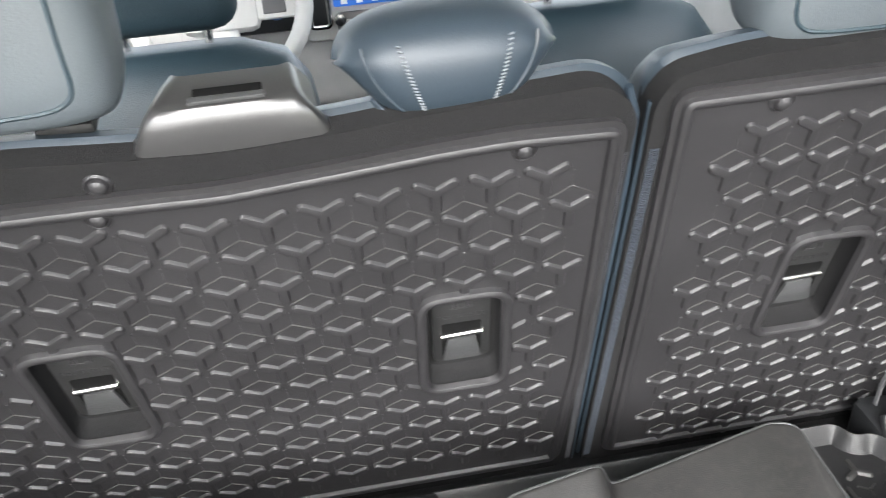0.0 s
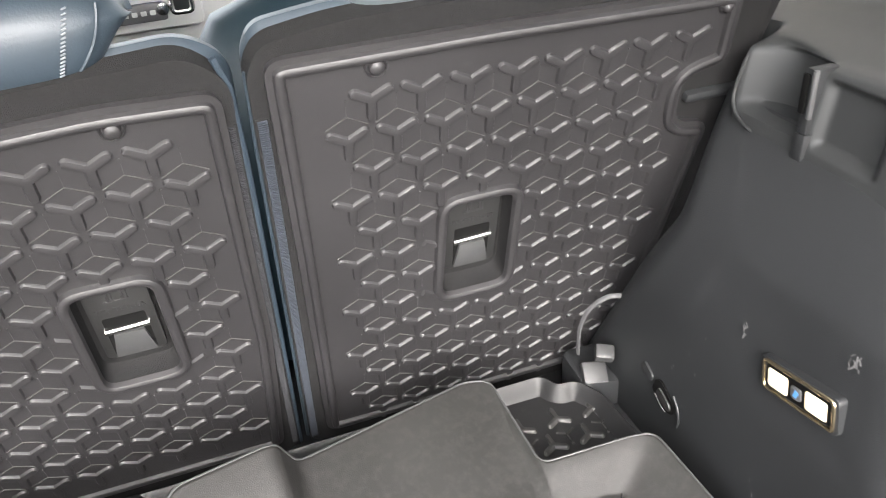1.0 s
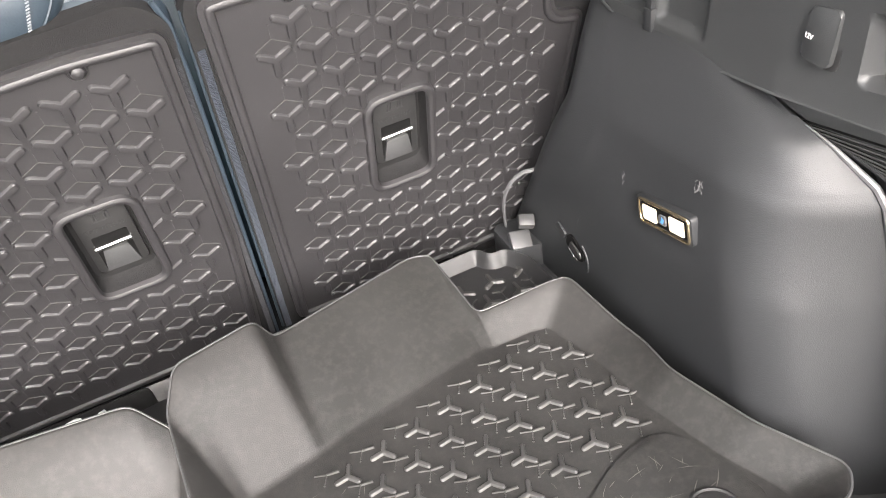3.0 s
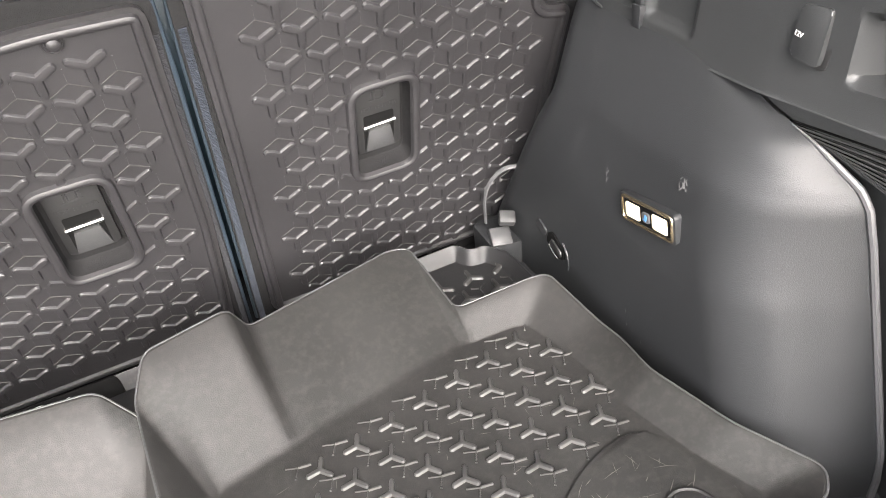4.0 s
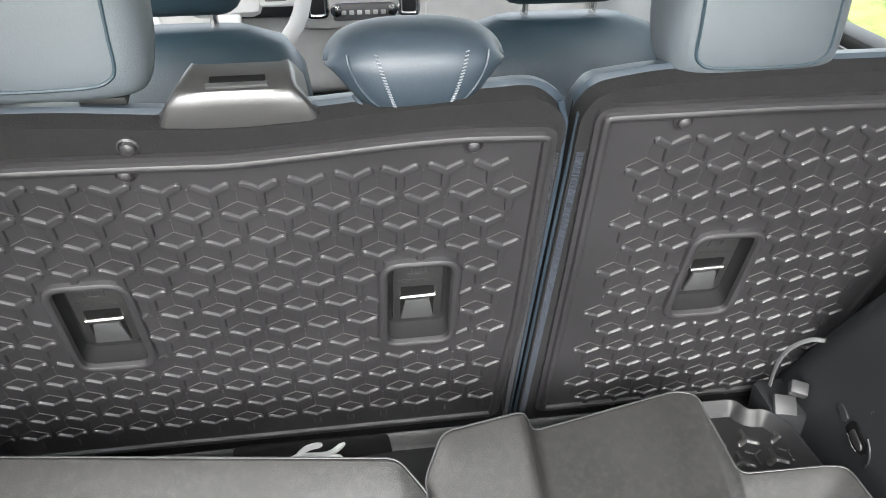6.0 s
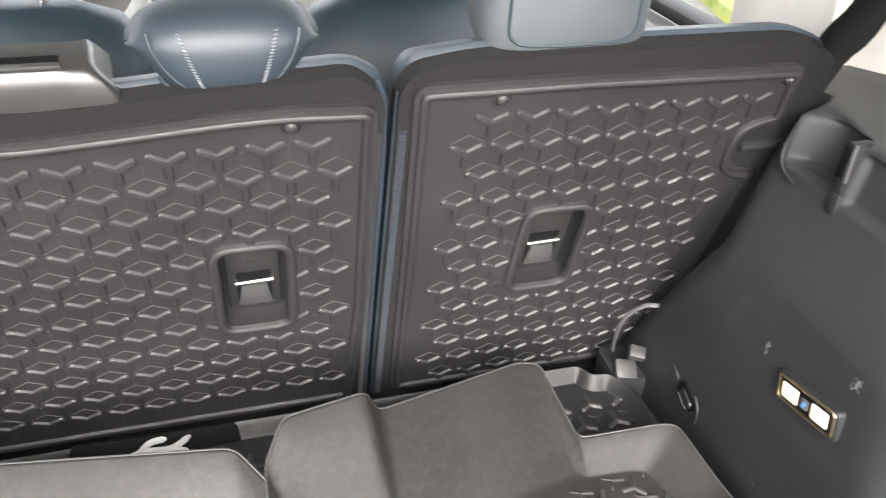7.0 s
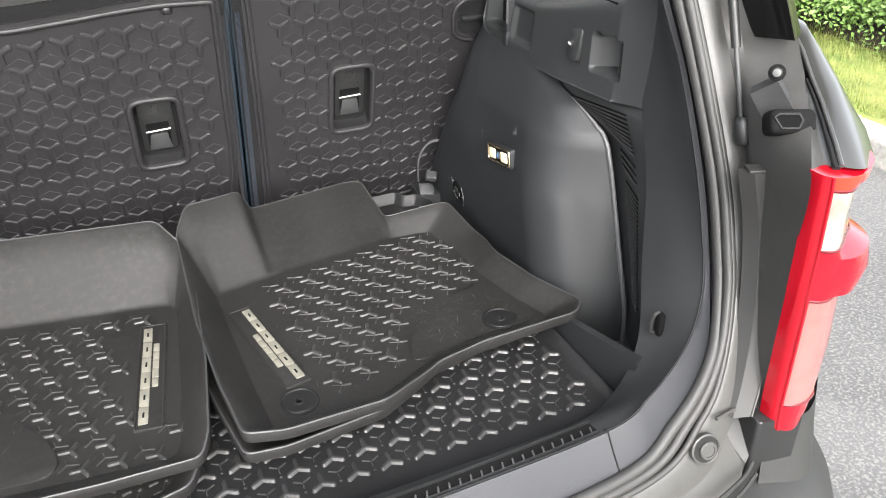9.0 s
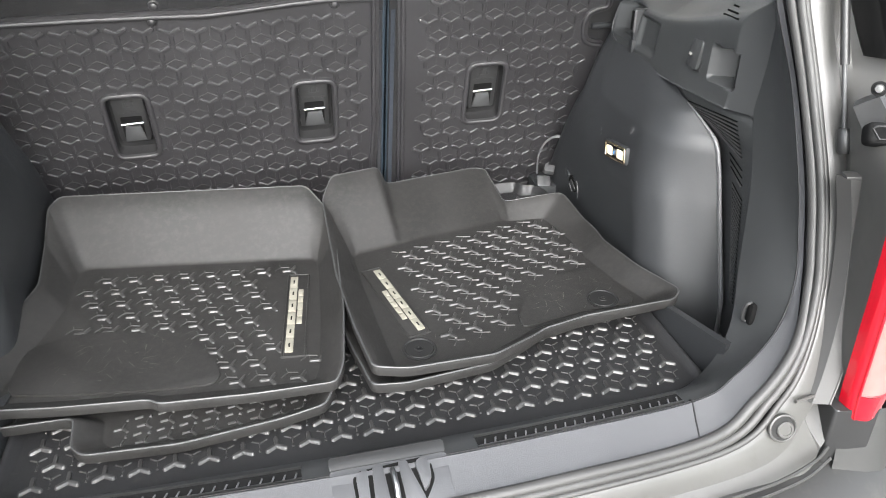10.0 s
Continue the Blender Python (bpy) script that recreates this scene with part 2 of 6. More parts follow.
def linspace(a, b, n):
    return [a + (b - a) * i / (n - 1) for i in range(n)]


def thicken(ob, t, offset=-1.0):
    mod = ob.modifiers.new("thickness", "SOLIDIFY")
    mod.thickness, mod.offset = t, offset
    return ob


# ---- the three-armed relief that covers panels, liner and mats ----
def star(verts, faces, cx, cy, z, turn, arm, half, height, f=None, bias=0.0):
    """One raised three-armed mark with rounded arms."""
    rings = ((1.0, 0.0), (0.9, 0.55), (0.74, 0.9), (0.42, 1.0))
    n0, n = len(verts), 21
    for k0, h in rings:
        w = half * k0
        l = arm - half + w
        for k in range(3):
            a = turn + k * 2 * math.pi / 3
            d, s = Vector((math.cos(a), math.sin(a))), Vector((-math.sin(a), math.cos(a)))
            pts = [d * (w * 0.577) - s * w]
            for q in range(6):
                b = math.pi * (q / 5 - 0.5)
                pts.append(d * (l - w + w * math.cos(b)) + s * (w * math.sin(b)))
            lean = Vector((math.cos(turn), math.sin(turn))) * (bias * half * h)
            for v in pts:
                v = v + lean
                p = (cx + v.x, cy + v.y, z + height * h)
                verts.append(f(*p) if f else p)
    for r in range(3):
        for i in range(n):
            j = (i + 1) % n
            faces.append((n0 + r * n + i, n0 + r * n + j, n0 + (r + 1) * n + j, n0 + (r + 1) * n + i))
    faces.append(tuple(range(n0 + 3 * n, n0 + 4 * n)))


def bar(verts, faces, x0, y0, x1, y1, half, z, height, f=None, draft=0.5):
    """A thin raised line."""
    d = Vector((x1 - x0, y1 - y0)).normalized()
    s = Vector((-d.y, d.x))
    n0 = len(verts)
    for w, e, h in ((half, 0, 0.0), (half * draft, half * (1 - draft), height)):
        for p, sg, e2 in (((x0, y0), -1, e), ((x1, y1), -1, -e), ((x1, y1), 1, -e), ((x0, y0), 1, e)):
            q = (p[0] + d.x * e2 + s.x * w * sg, p[1] + d.y * e2 + s.y * w * sg, z + h)
            verts.append(f(*q) if f else q)
    for i in range(4):
        faces.append((n0 + i, n0 + (i + 1) % 4, n0 + 4 + (i + 1) % 4, n0 + 4 + i))
    faces.append((n0 + 4, n0 + 5, n0 + 6, n0 + 7))


def small_star(verts, faces, cx, cy, z, turn, arm, half, height, f=None, dot=True):
    for k in range(3):
        a = turn + k * 2 * math.pi / 3
        l = arm * (0.8 if k == 0 else 1.0)
        bar(verts, faces, cx + math.cos(a) * arm * 0.08, cy + math.sin(a) * arm * 0.08, cx + math.cos(a) * l, cy + math.sin(a) * l, half * (0.6 if k == 0 else 1), z, height, f)
    if dot:
        bar(verts, faces, cx + math.cos(turn) * (arm + half), cy + math.sin(turn) * (arm + half), cx + math.cos(turn) * (arm + 3.4 * half), cy + math.sin(turn) * (arm + 3.4 * half), half * 1.2, z, height, f)


# ---- ground and surroundings ----
GZ = -0.72
road = mesh_object("road", [(-300, -300, GZ), (3.1, -300, GZ), (3.1, 300, GZ), (-300, 300, GZ)], [(0, 1, 2, 3)], ASPHALT)
tagged(road, "pale speckled grey asphalt drive beside a granite kerb", "road", kind="structure")

us, vs = [3.1 + 0.12 * i for i in range(16)] + [5.2, 6, 8, 12, 30, 300], [-300, -40, -10, -4] + linspace(-2, 9, 70) + [14, 30, 300]
lawn = mesh_object("ground", *grid_surface(us, vs, lambda u, v: (u, v, GZ + (0.112 if u < 3.2 else 0.125) + (0.02 * noise.noise((u * 1.3, v * 1.3, 0)) if u > 3.25 else 0))), GRASS)
tagged(lawn, "sunlit yellow-green mown lawn behind the kerb", "lawn", kind="structure")


def grass_blades():
    rng = random.Random(4)
    verts, faces = [], []
    for _ in range(26000):
        x, y = rng.uniform(3.14, 4.2), rng.uniform(0.2, 4.4)
        h, a, l = rng.uniform(0.02, 0.055), rng.uniform(0, 6.28), rng.uniform(0, 0.03)
        w, b = 0.0028, rng.uniform(0, 6.28)
        z = GZ + 0.12
        n = len(verts)
        verts += [(x - w * math.cos(a), y - w * math.sin(a), z), (x + w * math.cos(a), y + w * math.sin(a), z), (x + l * math.cos(b), y + l * math.sin(b), z + h)]
        faces.append((n, n + 1, n + 2))
    return mesh_object("grass", verts, faces, GRASS, smooth=False)


tagged(grass_blades(), "short yellow-green lawn grass", "grass", kind="stuff")

bed = mesh_object("mulch_bed", *grid_surface(linspace(3.95, 6.6, 20), linspace(-3, 12, 60), lambda u, v: (u, v, GZ + 0.13 + 0.05 * min(1, (u - 3.95) * 4) + 0.02 * noise.noise((u * 9, v * 9, 3)))), SOIL)
tagged(bed, "dark brown mulch bed under the shrubs", "mulch bed", kind="structure")


def shrub(cx, cy, rx, rz, seed):
    """A low spreading shrub: bare stems under many small leaves."""
    rng = random.Random(seed)
    e = thing("shrub", "low spreading bright green shrub in the mulch bed", "shrub", "shrubs beside the drive", pose(cx, cy, GZ + 0.16))
    verts, faces = [], []
    bm = bmesh.new()
    for _ in range(14):
        a, r = rng.uniform(0, 6.28), rng.uniform(0.4, 0.9)
        end = Vector((math.cos(a) * rx * r, math.sin(a) * rx * r, rz * rng.uniform(0.5, 0.95)))
        tube_into(bm, [(0, 0, 0), end * 0.5 + Vector((0, 0, rz * 0.15)), end], [0.012, 0.008, 0.003], 5)
    part("stem", bm, BARK, e)
    for _ in range(100):
        a, r = rng.uniform(0, 6.28), rng.random() ** 0.6
        c = Vector((math.cos(a) * rx * r, math.sin(a) * rx * r, rz * (1 - r * r * 0.8) * rng.uniform(0.55, 1.1)))
        for _ in range(46):
            p = c + Vector((rng.gauss(0, 0.07), rng.gauss(0, 0.07), rng.gauss(0, 0.05)))
            d = Vector((rng.gauss(0, 1), rng.gauss(0, 1), rng.gauss(0.5, 0.7))).normalized()
            s = d.orthogonal().normalized()
            l, w = rng.uniform(0.02, 0.045), rng.uniform(0.005, 0.011)
            n = len(verts)
            verts += [p, p + d * l * 0.5 + s * w, p + d * l, p + d * l * 0.5 - s * w]
            faces.append((n, n + 1, n + 2, n + 3))
    mesh_object("foliage", verts, faces, LEAF, e, smooth=False)
    return e


bm = bmesh.new()
slab(bm, rounded([(3.02, 3.5), (2.35, 4.0), (2.25, 5.4), (3.02, 5.8)], 0.2), GZ - 0.02, GZ + 0.1, 0.03)
tagged(part("lawn", bm, GRASS, None), "patch of green lawn at the edge of the drive", "lawn", kind="structure")
for i, (cx, cy, rx, rz) in enumerate([(3.95, 3.0, 0.42, 0.55), (4.3, 2.72, 0.42, 0.5), (3.7, 3.35, 0.42, 0.5), (4.6, 2.65, 0.5, 0.6), (4.25, 3.4, 0.5, 0.7), (3.05, 4.55, 0.4, 0.4), (4.4, 2.3, 0.55, 0.5), (4.45, 3.1, 0.6, 0.62), (4.4, 4.0, 0.6, 0.55), (5.3, 2.7, 0.6, 0.75), (5.5, 3.7, 0.7, 0.85), (4.45, 5.0, 0.6, 0.6), (5.6, 4.9, 0.7, 0.9), (4.4, 1.4, 0.55, 0.5), (4.9, 6.2, 0.7, 0.7), (5.9, 6.3, 0.8, 1.0), (5.4, 1.7, 0.7, 0.8), (5.1, 7.6, 0.8, 0.8), (4.4, 0.5, 0.6, 0.55), (3.95, 5.0, 0.5, 0.5)]):
    shrub(cx, cy, rx, rz, 20 + i)

# ---- the car body: the tailgate opening as a run of rails from roof to roof ----
UP = 12


def rail(half):
    """A smooth rail over the whole opening from the points of its right half, which start at the sill's middle."""
    right = catmull(half, UP)
    return [Vector((-p.x, p.y, p.z)) for p in right[:0:-1]] + right


R_LINER = rail([(0, 0.026, 0.004), (0.2, 0.028, 0.004), (0.44, 0.036, 0.006), (0.52, 0.05, 0.03), (0.57, 0.075, 0.09), (0.612, 0.14, 0.17), (0.64, 0.19, 0.28), (0.648, 0.225, 0.36), (0.655, 0.27, 0.48), (0.66, 0.31, 0.58), (0.6, 0.42, 0.88), (0.3, 0.46, 0.95), (0, 0.47, 0.96)])
R_MIDDLE = rail([(0, -0.012, 0.05), (0.2, -0.008, 0.05), (0.44, 0.0, 0.05), (0.525, 0.012, 0.062), (0.583, 0.038, 0.115), (0.616, 0.085, 0.2), (0.642, 0.13, 0.3), (0.648, 0.17, 0.38), (0.652, 0.21, 0.49), (0.645, 0.26, 0.59), (0.59, 0.39, 0.88), (0.3, 0.43, 0.955), (0, 0.44, 0.965)])
R_EDGE = rail([(0, -0.058, 0.062), (0.2, -0.054, 0.062), (0.445, -0.041, 0.062), (0.516, -0.031, 0.089), (0.585, -0.008, 0.137), (0.622, 0.02, 0.2), (0.634, 0.055, 0.275), (0.637, 0.088, 0.35), (0.632, 0.14, 0.465), (0.616, 0.186, 0.565), (0.57, 0.33, 0.87), (0.3, 0.37, 0.95), (0, 0.38, 0.96)])
R_SILL = rail([(0, -0.118, 0.043), (0.2, -0.113, 0.043), (0.432, -0.094, 0.041), (0.513, -0.077, 0.08), (0.588, -0.05, 0.14), (0.628, -0.018, 0.205), (0.64, 0.01, 0.265), (0.645, 0.045, 0.345), (0.641, 0.093, 0.445), (0.628, 0.146, 0.565), (0.585, 0.28, 0.875), (0.3, 0.32, 0.965), (0, 0.33, 0.975)])
R_FLANGE = rail([(0, -0.142, 0.018), (0.23, -0.135, 0.016), (0.49, -0.112, 0.018), (0.577, -0.088, 0.078), (0.615, -0.06, 0.136), (0.648, -0.022, 0.213), (0.657, 0.004, 0.275), (0.66, 0.03, 0.335), (0.66, 0.07, 0.42), (0.648, 0.132, 0.556), (0.6, 0.265, 0.885), (0.3, 0.305, 0.985), (0, 0.315, 0.995)])
R_STEP = rail([(0, -0.148, -0.012), (0.24, -0.142, -0.014), (0.52, -0.12, -0.012), (0.602, -0.094, 0.05), (0.64, -0.062, 0.125), (0.668, -0.024, 0.21), (0.676, 0.004, 0.275), (0.679, 0.03, 0.335), (0.68, 0.07, 0.42), (0.668, 0.132, 0.556), (0.62, 0.262, 0.895), (0.3, 0.3, 1.0), (0, 0.31, 1.01)])

car = thing("car", "grey sport utility car with its tailgate raised, seen into the boot", "car")


def between(a, b, t):
    return [p.lerp(q, t) for p, q in zip(a, b)]


mesh_object("pillar_trim", *loft([R_LINER, between(R_LINER, R_MIDDLE, 0.5), R_MIDDLE, between(R_MIDDLE, R_EDGE, 0.5), R_EDGE]), TRIM_SIDE, car, "black grained plastic lining of the boot opening")


def across(low, high):
    """A line that runs on one pair of rails along the sill and on another up the pillars."""
    out = []
    for i in range(len(R_EDGE)):
        w = min(1.0, max(0.0, (R_EDGE[i].z - 0.1) / 0.12))
        w = w * w * (3 - 2 * w)
        a, b = (u[0][i].lerp(u[1][i], u[2]) for u in (low, high))
        out.append(a.lerp(b, w))
    return out


lip = between(R_EDGE, R_SILL, 0.06)
S_IN = across((R_EDGE, R_SILL, 0.97), (R_EDGE, R_SILL, 0.26))
S_OUT = across((R_SILL, R_FLANGE, 0.8), (R_SILL, R_FLANGE, 0.42))
mesh_object("sill_plate", *loft([R_EDGE, [p + Vector((0, 0, 0.003)) for p in lip], between(R_EDGE, S_IN, 0.5), between(R_EDGE, S_IN, 0.9), S_IN]), SILL, car, "satin grey plastic loading sill")
sunk = [[p + Vector((0.006 if p.x > 0 else -0.006, 0.004, -0.004)) for p in between(S_IN, S_OUT, t)] for t in (0.0, 0.35, 0.7, 1.0)]
mesh_object("seal_channel", *loft([S_IN] + sunk + [S_OUT]), SEAL_DARK, car)
mesh_object("door_flange", *loft([S_OUT, between(S_OUT, R_FLANGE, 0.5), R_FLANGE, between(R_FLANGE, R_STEP, 0.6), R_STEP]), FLANGE_LIT, car, "grey painted flange round the boot opening")
for low, high, r in (((R_SILL, R_FLANGE, 0.1), (R_EDGE, R_SILL, 0.6), 0.0085), ((R_SILL, R_FLANGE, 0.4), (R_EDGE, R_SILL, 0.97), 0.007), ((R_SILL, R_FLANGE, 0.68), (R_SILL, R_FLANGE, 0.22), 0.0048)):
    bm = bmesh.new()
    tube_into(bm, [p + Vector((0, -0.003, 0.001)) for p in across(low, high)], r, 10)
    part("weatherstrip", bm, RUBBER, car, "black rubber weatherstrip")
mid_i = (len(R_EDGE) - 1) // 2
seam_i = min(range(mid_i, len(R_EDGE)), key=lambda i: abs(R_EDGE[i].x - 0.444))
for i in (seam_i, 2 * mid_i - seam_i):
    bm = bmesh.new()
    tube_into(bm, [R_MIDDLE[i].lerp(R_EDGE[i], 0.85), R_EDGE[i] + Vector((0, 0, 0.003)), R_EDGE[i].lerp(S_IN[i], 0.06) + Vector((0, 0, 0.0025)), R_EDGE[i].lerp(S_IN[i], 0.5) + Vector((0, 0, 0.0002)), S_IN[i]], 0.0013, 6)
    part("sill_seam", bm, SEAL_DARK, car)
bm = bmesh.new()
tube_into(bm, [p.lerp(q, 0.985) + Vector((0, -0.0005, 0.0008)) for p, q in zip(R_MIDDLE, R_EDGE)], 0.0012, 6)
part("trim_joint", bm, SEAL_DARK, car)
back_edge = [p + Vector((0.1 if p.x > 0 else -0.1, 0.01, 0)) for p in R_LINER]
cut_at = [i for i, p in enumerate(R_LINER) if p.z > 0.3 and p.x > 0.6]
for idx in (cut_at, [len(R_LINER) - 1 - i for i in cut_at]):
    mesh_object("pillar_return", *loft([[R_LINER[i] for i in idx], [back_edge[i] for i in idx]]), TRIM, car)

# outer skin from the step to lamps and bumper
R_LAMP = rail([(0, -0.165, -0.025), (0.25, -0.16, -0.028), (0.56, -0.135, -0.035), (0.622, -0.116, 0.0), (0.6475, -0.0985, 0.07), (0.6415, -0.0985, 0.17), (0.6392, -0.0985, 0.24), (0.6348, -0.0985, 0.33), (0.628, -0.0985, 0.428), (0.722, 0.045, 0.522), (0.69, 0.24, 0.9), (0.3, 0.27, 1.02), (0, 0.28, 1.03)])
R_DEEP = [p.lerp(q, 0.45) + Vector((0, 0.03 if p.z > 0.05 else 0.0, 0)) for p, q in zip(R_STEP, R_LAMP)]
mesh_object("rear_panel", *loft([R_STEP, between(R_STEP, R_DEEP, 0.5), R_DEEP, between(R_DEEP, R_LAMP, 0.5), R_LAMP]), GUTTER, car, "grey painted gutter beside the tail lamp")


def bumper():
    half = [(0, 0), (0.25, 0.003), (0.5, 0.018), (0.66, 0.045), (0.76, 0.09), (0.83, 0.17), (0.87, 0.3), (0.885, 0.6)]
    rails = []
    for dy, z, k in ((-0.165, -0.03, 0.80), (-0.2, -0.033, 0.85), (-0.235, -0.045, 0.93), (-0.262, -0.075, 0.97), (-0.275, -0.15, 1.0), (-0.27, -0.27, 1.0), (-0.24, -0.4, 0.98)):
        rails.append(rail([(x * k, dy + y, z) for x, y in half]))
    mesh_object("bumper", *loft(rails), PRIMER, car, "grey rear bumper")


bumper()


def side_skin(s):
    """The body's corner over and beside the tail lamp."""
    sec = lambda pts: catmull([(s * x, y, z) for x, y, z in pts], 6)
    rails = [sec([(0.654, -0.112, 0.432), (0.67, -0.126, 0.432), (0.70, -0.112, 0.425), (0.75, -0.075, 0.415), (0.785, -0.03, 0.405), (0.805, 0.05, 0.40), (0.815, 0.2, 0.40)]),
             sec([(0.666, -0.09, 0.443), (0.682, -0.1, 0.446), (0.72, -0.08, 0.442), (0.762, -0.045, 0.435), (0.79, 0.005, 0.425), (0.81, 0.07, 0.42), (0.818, 0.22, 0.42)]),
             sec([(0.685, -0.058, 0.454), (0.701, -0.063, 0.46), (0.735, -0.045, 0.457), (0.77, -0.01, 0.452), (0.797, 0.04, 0.442), (0.812, 0.1, 0.437), (0.82, 0.25, 0.435)]),
             sec([(0.709, -0.02, 0.465), (0.722, -0.02, 0.477), (0.75, 0.0, 0.482), (0.778, 0.035, 0.477), (0.8, 0.08, 0.467), (0.81, 0.14, 0.462), (0.815, 0.3, 0.457)]),
             sec([(0.728, 0.02, 0.481), (0.74, 0.024, 0.498), (0.76, 0.045, 0.507), (0.78, 0.075, 0.5), (0.795, 0.12, 0.492), (0.8, 0.18, 0.487), (0.805, 0.33, 0.482)]),
             sec([(0.738, 0.05, 0.502), (0.75, 0.058, 0.522), (0.765, 0.082, 0.528), (0.78, 0.11, 0.522), (0.79, 0.15, 0.512), (0.795, 0.2, 0.507), (0.8, 0.36, 0.502)]),
             sec([(0.745, 0.075, 0.515), (0.753, 0.09, 0.53), (0.76, 0.11, 0.534), (0.772, 0.13, 0.528), (0.78, 0.16, 0.52), (0.785, 0.21, 0.513), (0.79, 0.37, 0.508)])]
    mid = (len(R_LAMP) - 1) // 2
    inner = [R_LAMP[mid + s * (8 * UP + round(k * UP / 6))] for k in range(7)]
    seam = [r[0] for r in rails]
    sag = [a.lerp(b, 0.6) + Vector((0, 0.004, -0.007)) for a, b in zip(inner, seam)]
    ledge = [[p.copy() for p in inner], sag, [p + Vector((-s * 0.003, 0.003, -0.006)) for p in seam]]
    mesh_object("gutter_ledge", *loft([catmull([row[k] for row in ledge], 4) for k in range(7)]), PAINT, car, "grey painted ledge between gutter and body corner")
    bm = bmesh.new()
    tube_into(bm, [p + Vector((-s * 0.003, 0.0015, -0.003)) for p in seam[:5]], [0.0042, 0.0036, 0.0028, 0.0022, 0.0015], 8)
    part("panel_gap", bm, SEAL_DARK, car, "dark joint beside the body corner")
    bm = bmesh.new()
    tube_into(bm, [p + Vector((s * 0.001, -0.001, 0.001)) for p in seam], 0.0028, 8)
    part("panel_edge", bm, PAINT, car, "rounded bright edge of the body corner")
    mesh_object("quarter_panel", *loft(rails), PAINT, car, "grey metallic rear corner of the body")
    low = [sec([(0.66, -0.1, 0.06), (0.72, -0.11, 0.05), (0.78, -0.07, 0.05), (0.84, 0.0, 0.05), (0.88, 0.1, 0.05), (0.905, 0.25, 0.05), (0.92, 0.9, 0.05)]),
           sec([(0.64, -0.13, -0.04), (0.72, -0.14, -0.05), (0.78, -0.09, -0.06), (0.84, -0.01, -0.07), (0.875, 0.1, -0.08), (0.89, 0.25, -0.08), (0.905, 0.9, -0.08)])]
    mesh_object("bumper_corner", *loft(low), PRIMER, car)
    bm = bmesh.new()
    cor = [(0.7, 0.105, 0.512), (0.684, 0.014, 0.532), (0.706, 0.028, 0.534), (0.8, 0.25, 0.505), (0.66, 0.34, 0.98), (0.645, 0.245, 0.99), (0.667, 0.259, 0.99), (0.74, 0.45, 0.98)]
    vs_ = [bm.verts.new((s * x, y, z)) for x, y, z in cor]
    for k in range(3):
        bm.faces.new((vs_[k], vs_[k + 1], vs_[k + 5], vs_[k + 4]))
    part("rear_quarter_glass", bm, BLACKGLASS, car, "black glazed rear pillar")
    wall = [sec([(0.83, 0.12, -0.4), (0.89, 0.3, -0.4), (0.905, 0.9, -0.4), (0.92, 1.6, -0.4), (0.91, 3.6, -0.4)]), sec([(0.83, 0.12, 0.05), (0.895, 0.3, 0.05), (0.915, 0.9, 0.1), (0.925, 1.6, 0.1), (0.91, 3.6, 0.1)]), sec([(0.83, 0.12, 0.36), (0.9, 0.3, 0.34), (0.91, 0.9, 0.32), (0.91, 1.6, 0.32), (0.895, 3.6, 0.24)]), sec([(0.8, 0.3, 0.43), (0.81, 0.4, 0.42), (0.81, 0.9, 0.385), (0.81, 1.6, 0.38), (0.79, 3.6, 0.27)])]
    mesh_object("body_side", *loft(wall), PAINT, car)


side_skin(1)
side_skin(-1)

# roof, headlining, side walls, window openings, far end of the cabin
roof = rail([(0, 0.33, 1.0), (0.3, 0.32, 0.99), (0.6, 0.3, 0.9)])
front = rail([(0, 2.5, 1.0), (0.3, 2.5, 0.99), (0.62, 2.5, 0.9)])
mesh_object("roof", *loft([[p + Vector((0, 0, 0.04)) for p in roof], [p + Vector((0, 0, 0.06)) for p in between(roof, front, 0.5)], [p + Vector((0, 0, 0.04)) for p in front]]), PAINT, car)
mesh_object("headlining", *loft([[p + Vector((0, 0.02, -0.02)) for p in roof], [p + Vector((0, 0, 0)) for p in between(roof, front, 0.5)], [p + Vector((0, 0, -0.02)) for p in front]]), HEAD, car, "pale woven headlining")


def quarter_trim(s):
    rails = []
    for y in linspace(0.2, 0.86, 12):
        z0 = 0.52 - 0.18 * max(0, y - 0.534) + 1.15 * max(0, 0.534 - y) ** 1.3
        rails.append([(s * x, y, z) for x, z in ((0.733, z0 - 0.01), (0.732, z0 + 0.05), (0.72, 0.64), (0.715, 0.655), (0.745, 0.66))])
    mesh_object("quarter_trim", *loft(rails), HEAD, car, "pale grey quarter trim above the black ledge")


quarter_trim(1)
quarter_trim(-1)


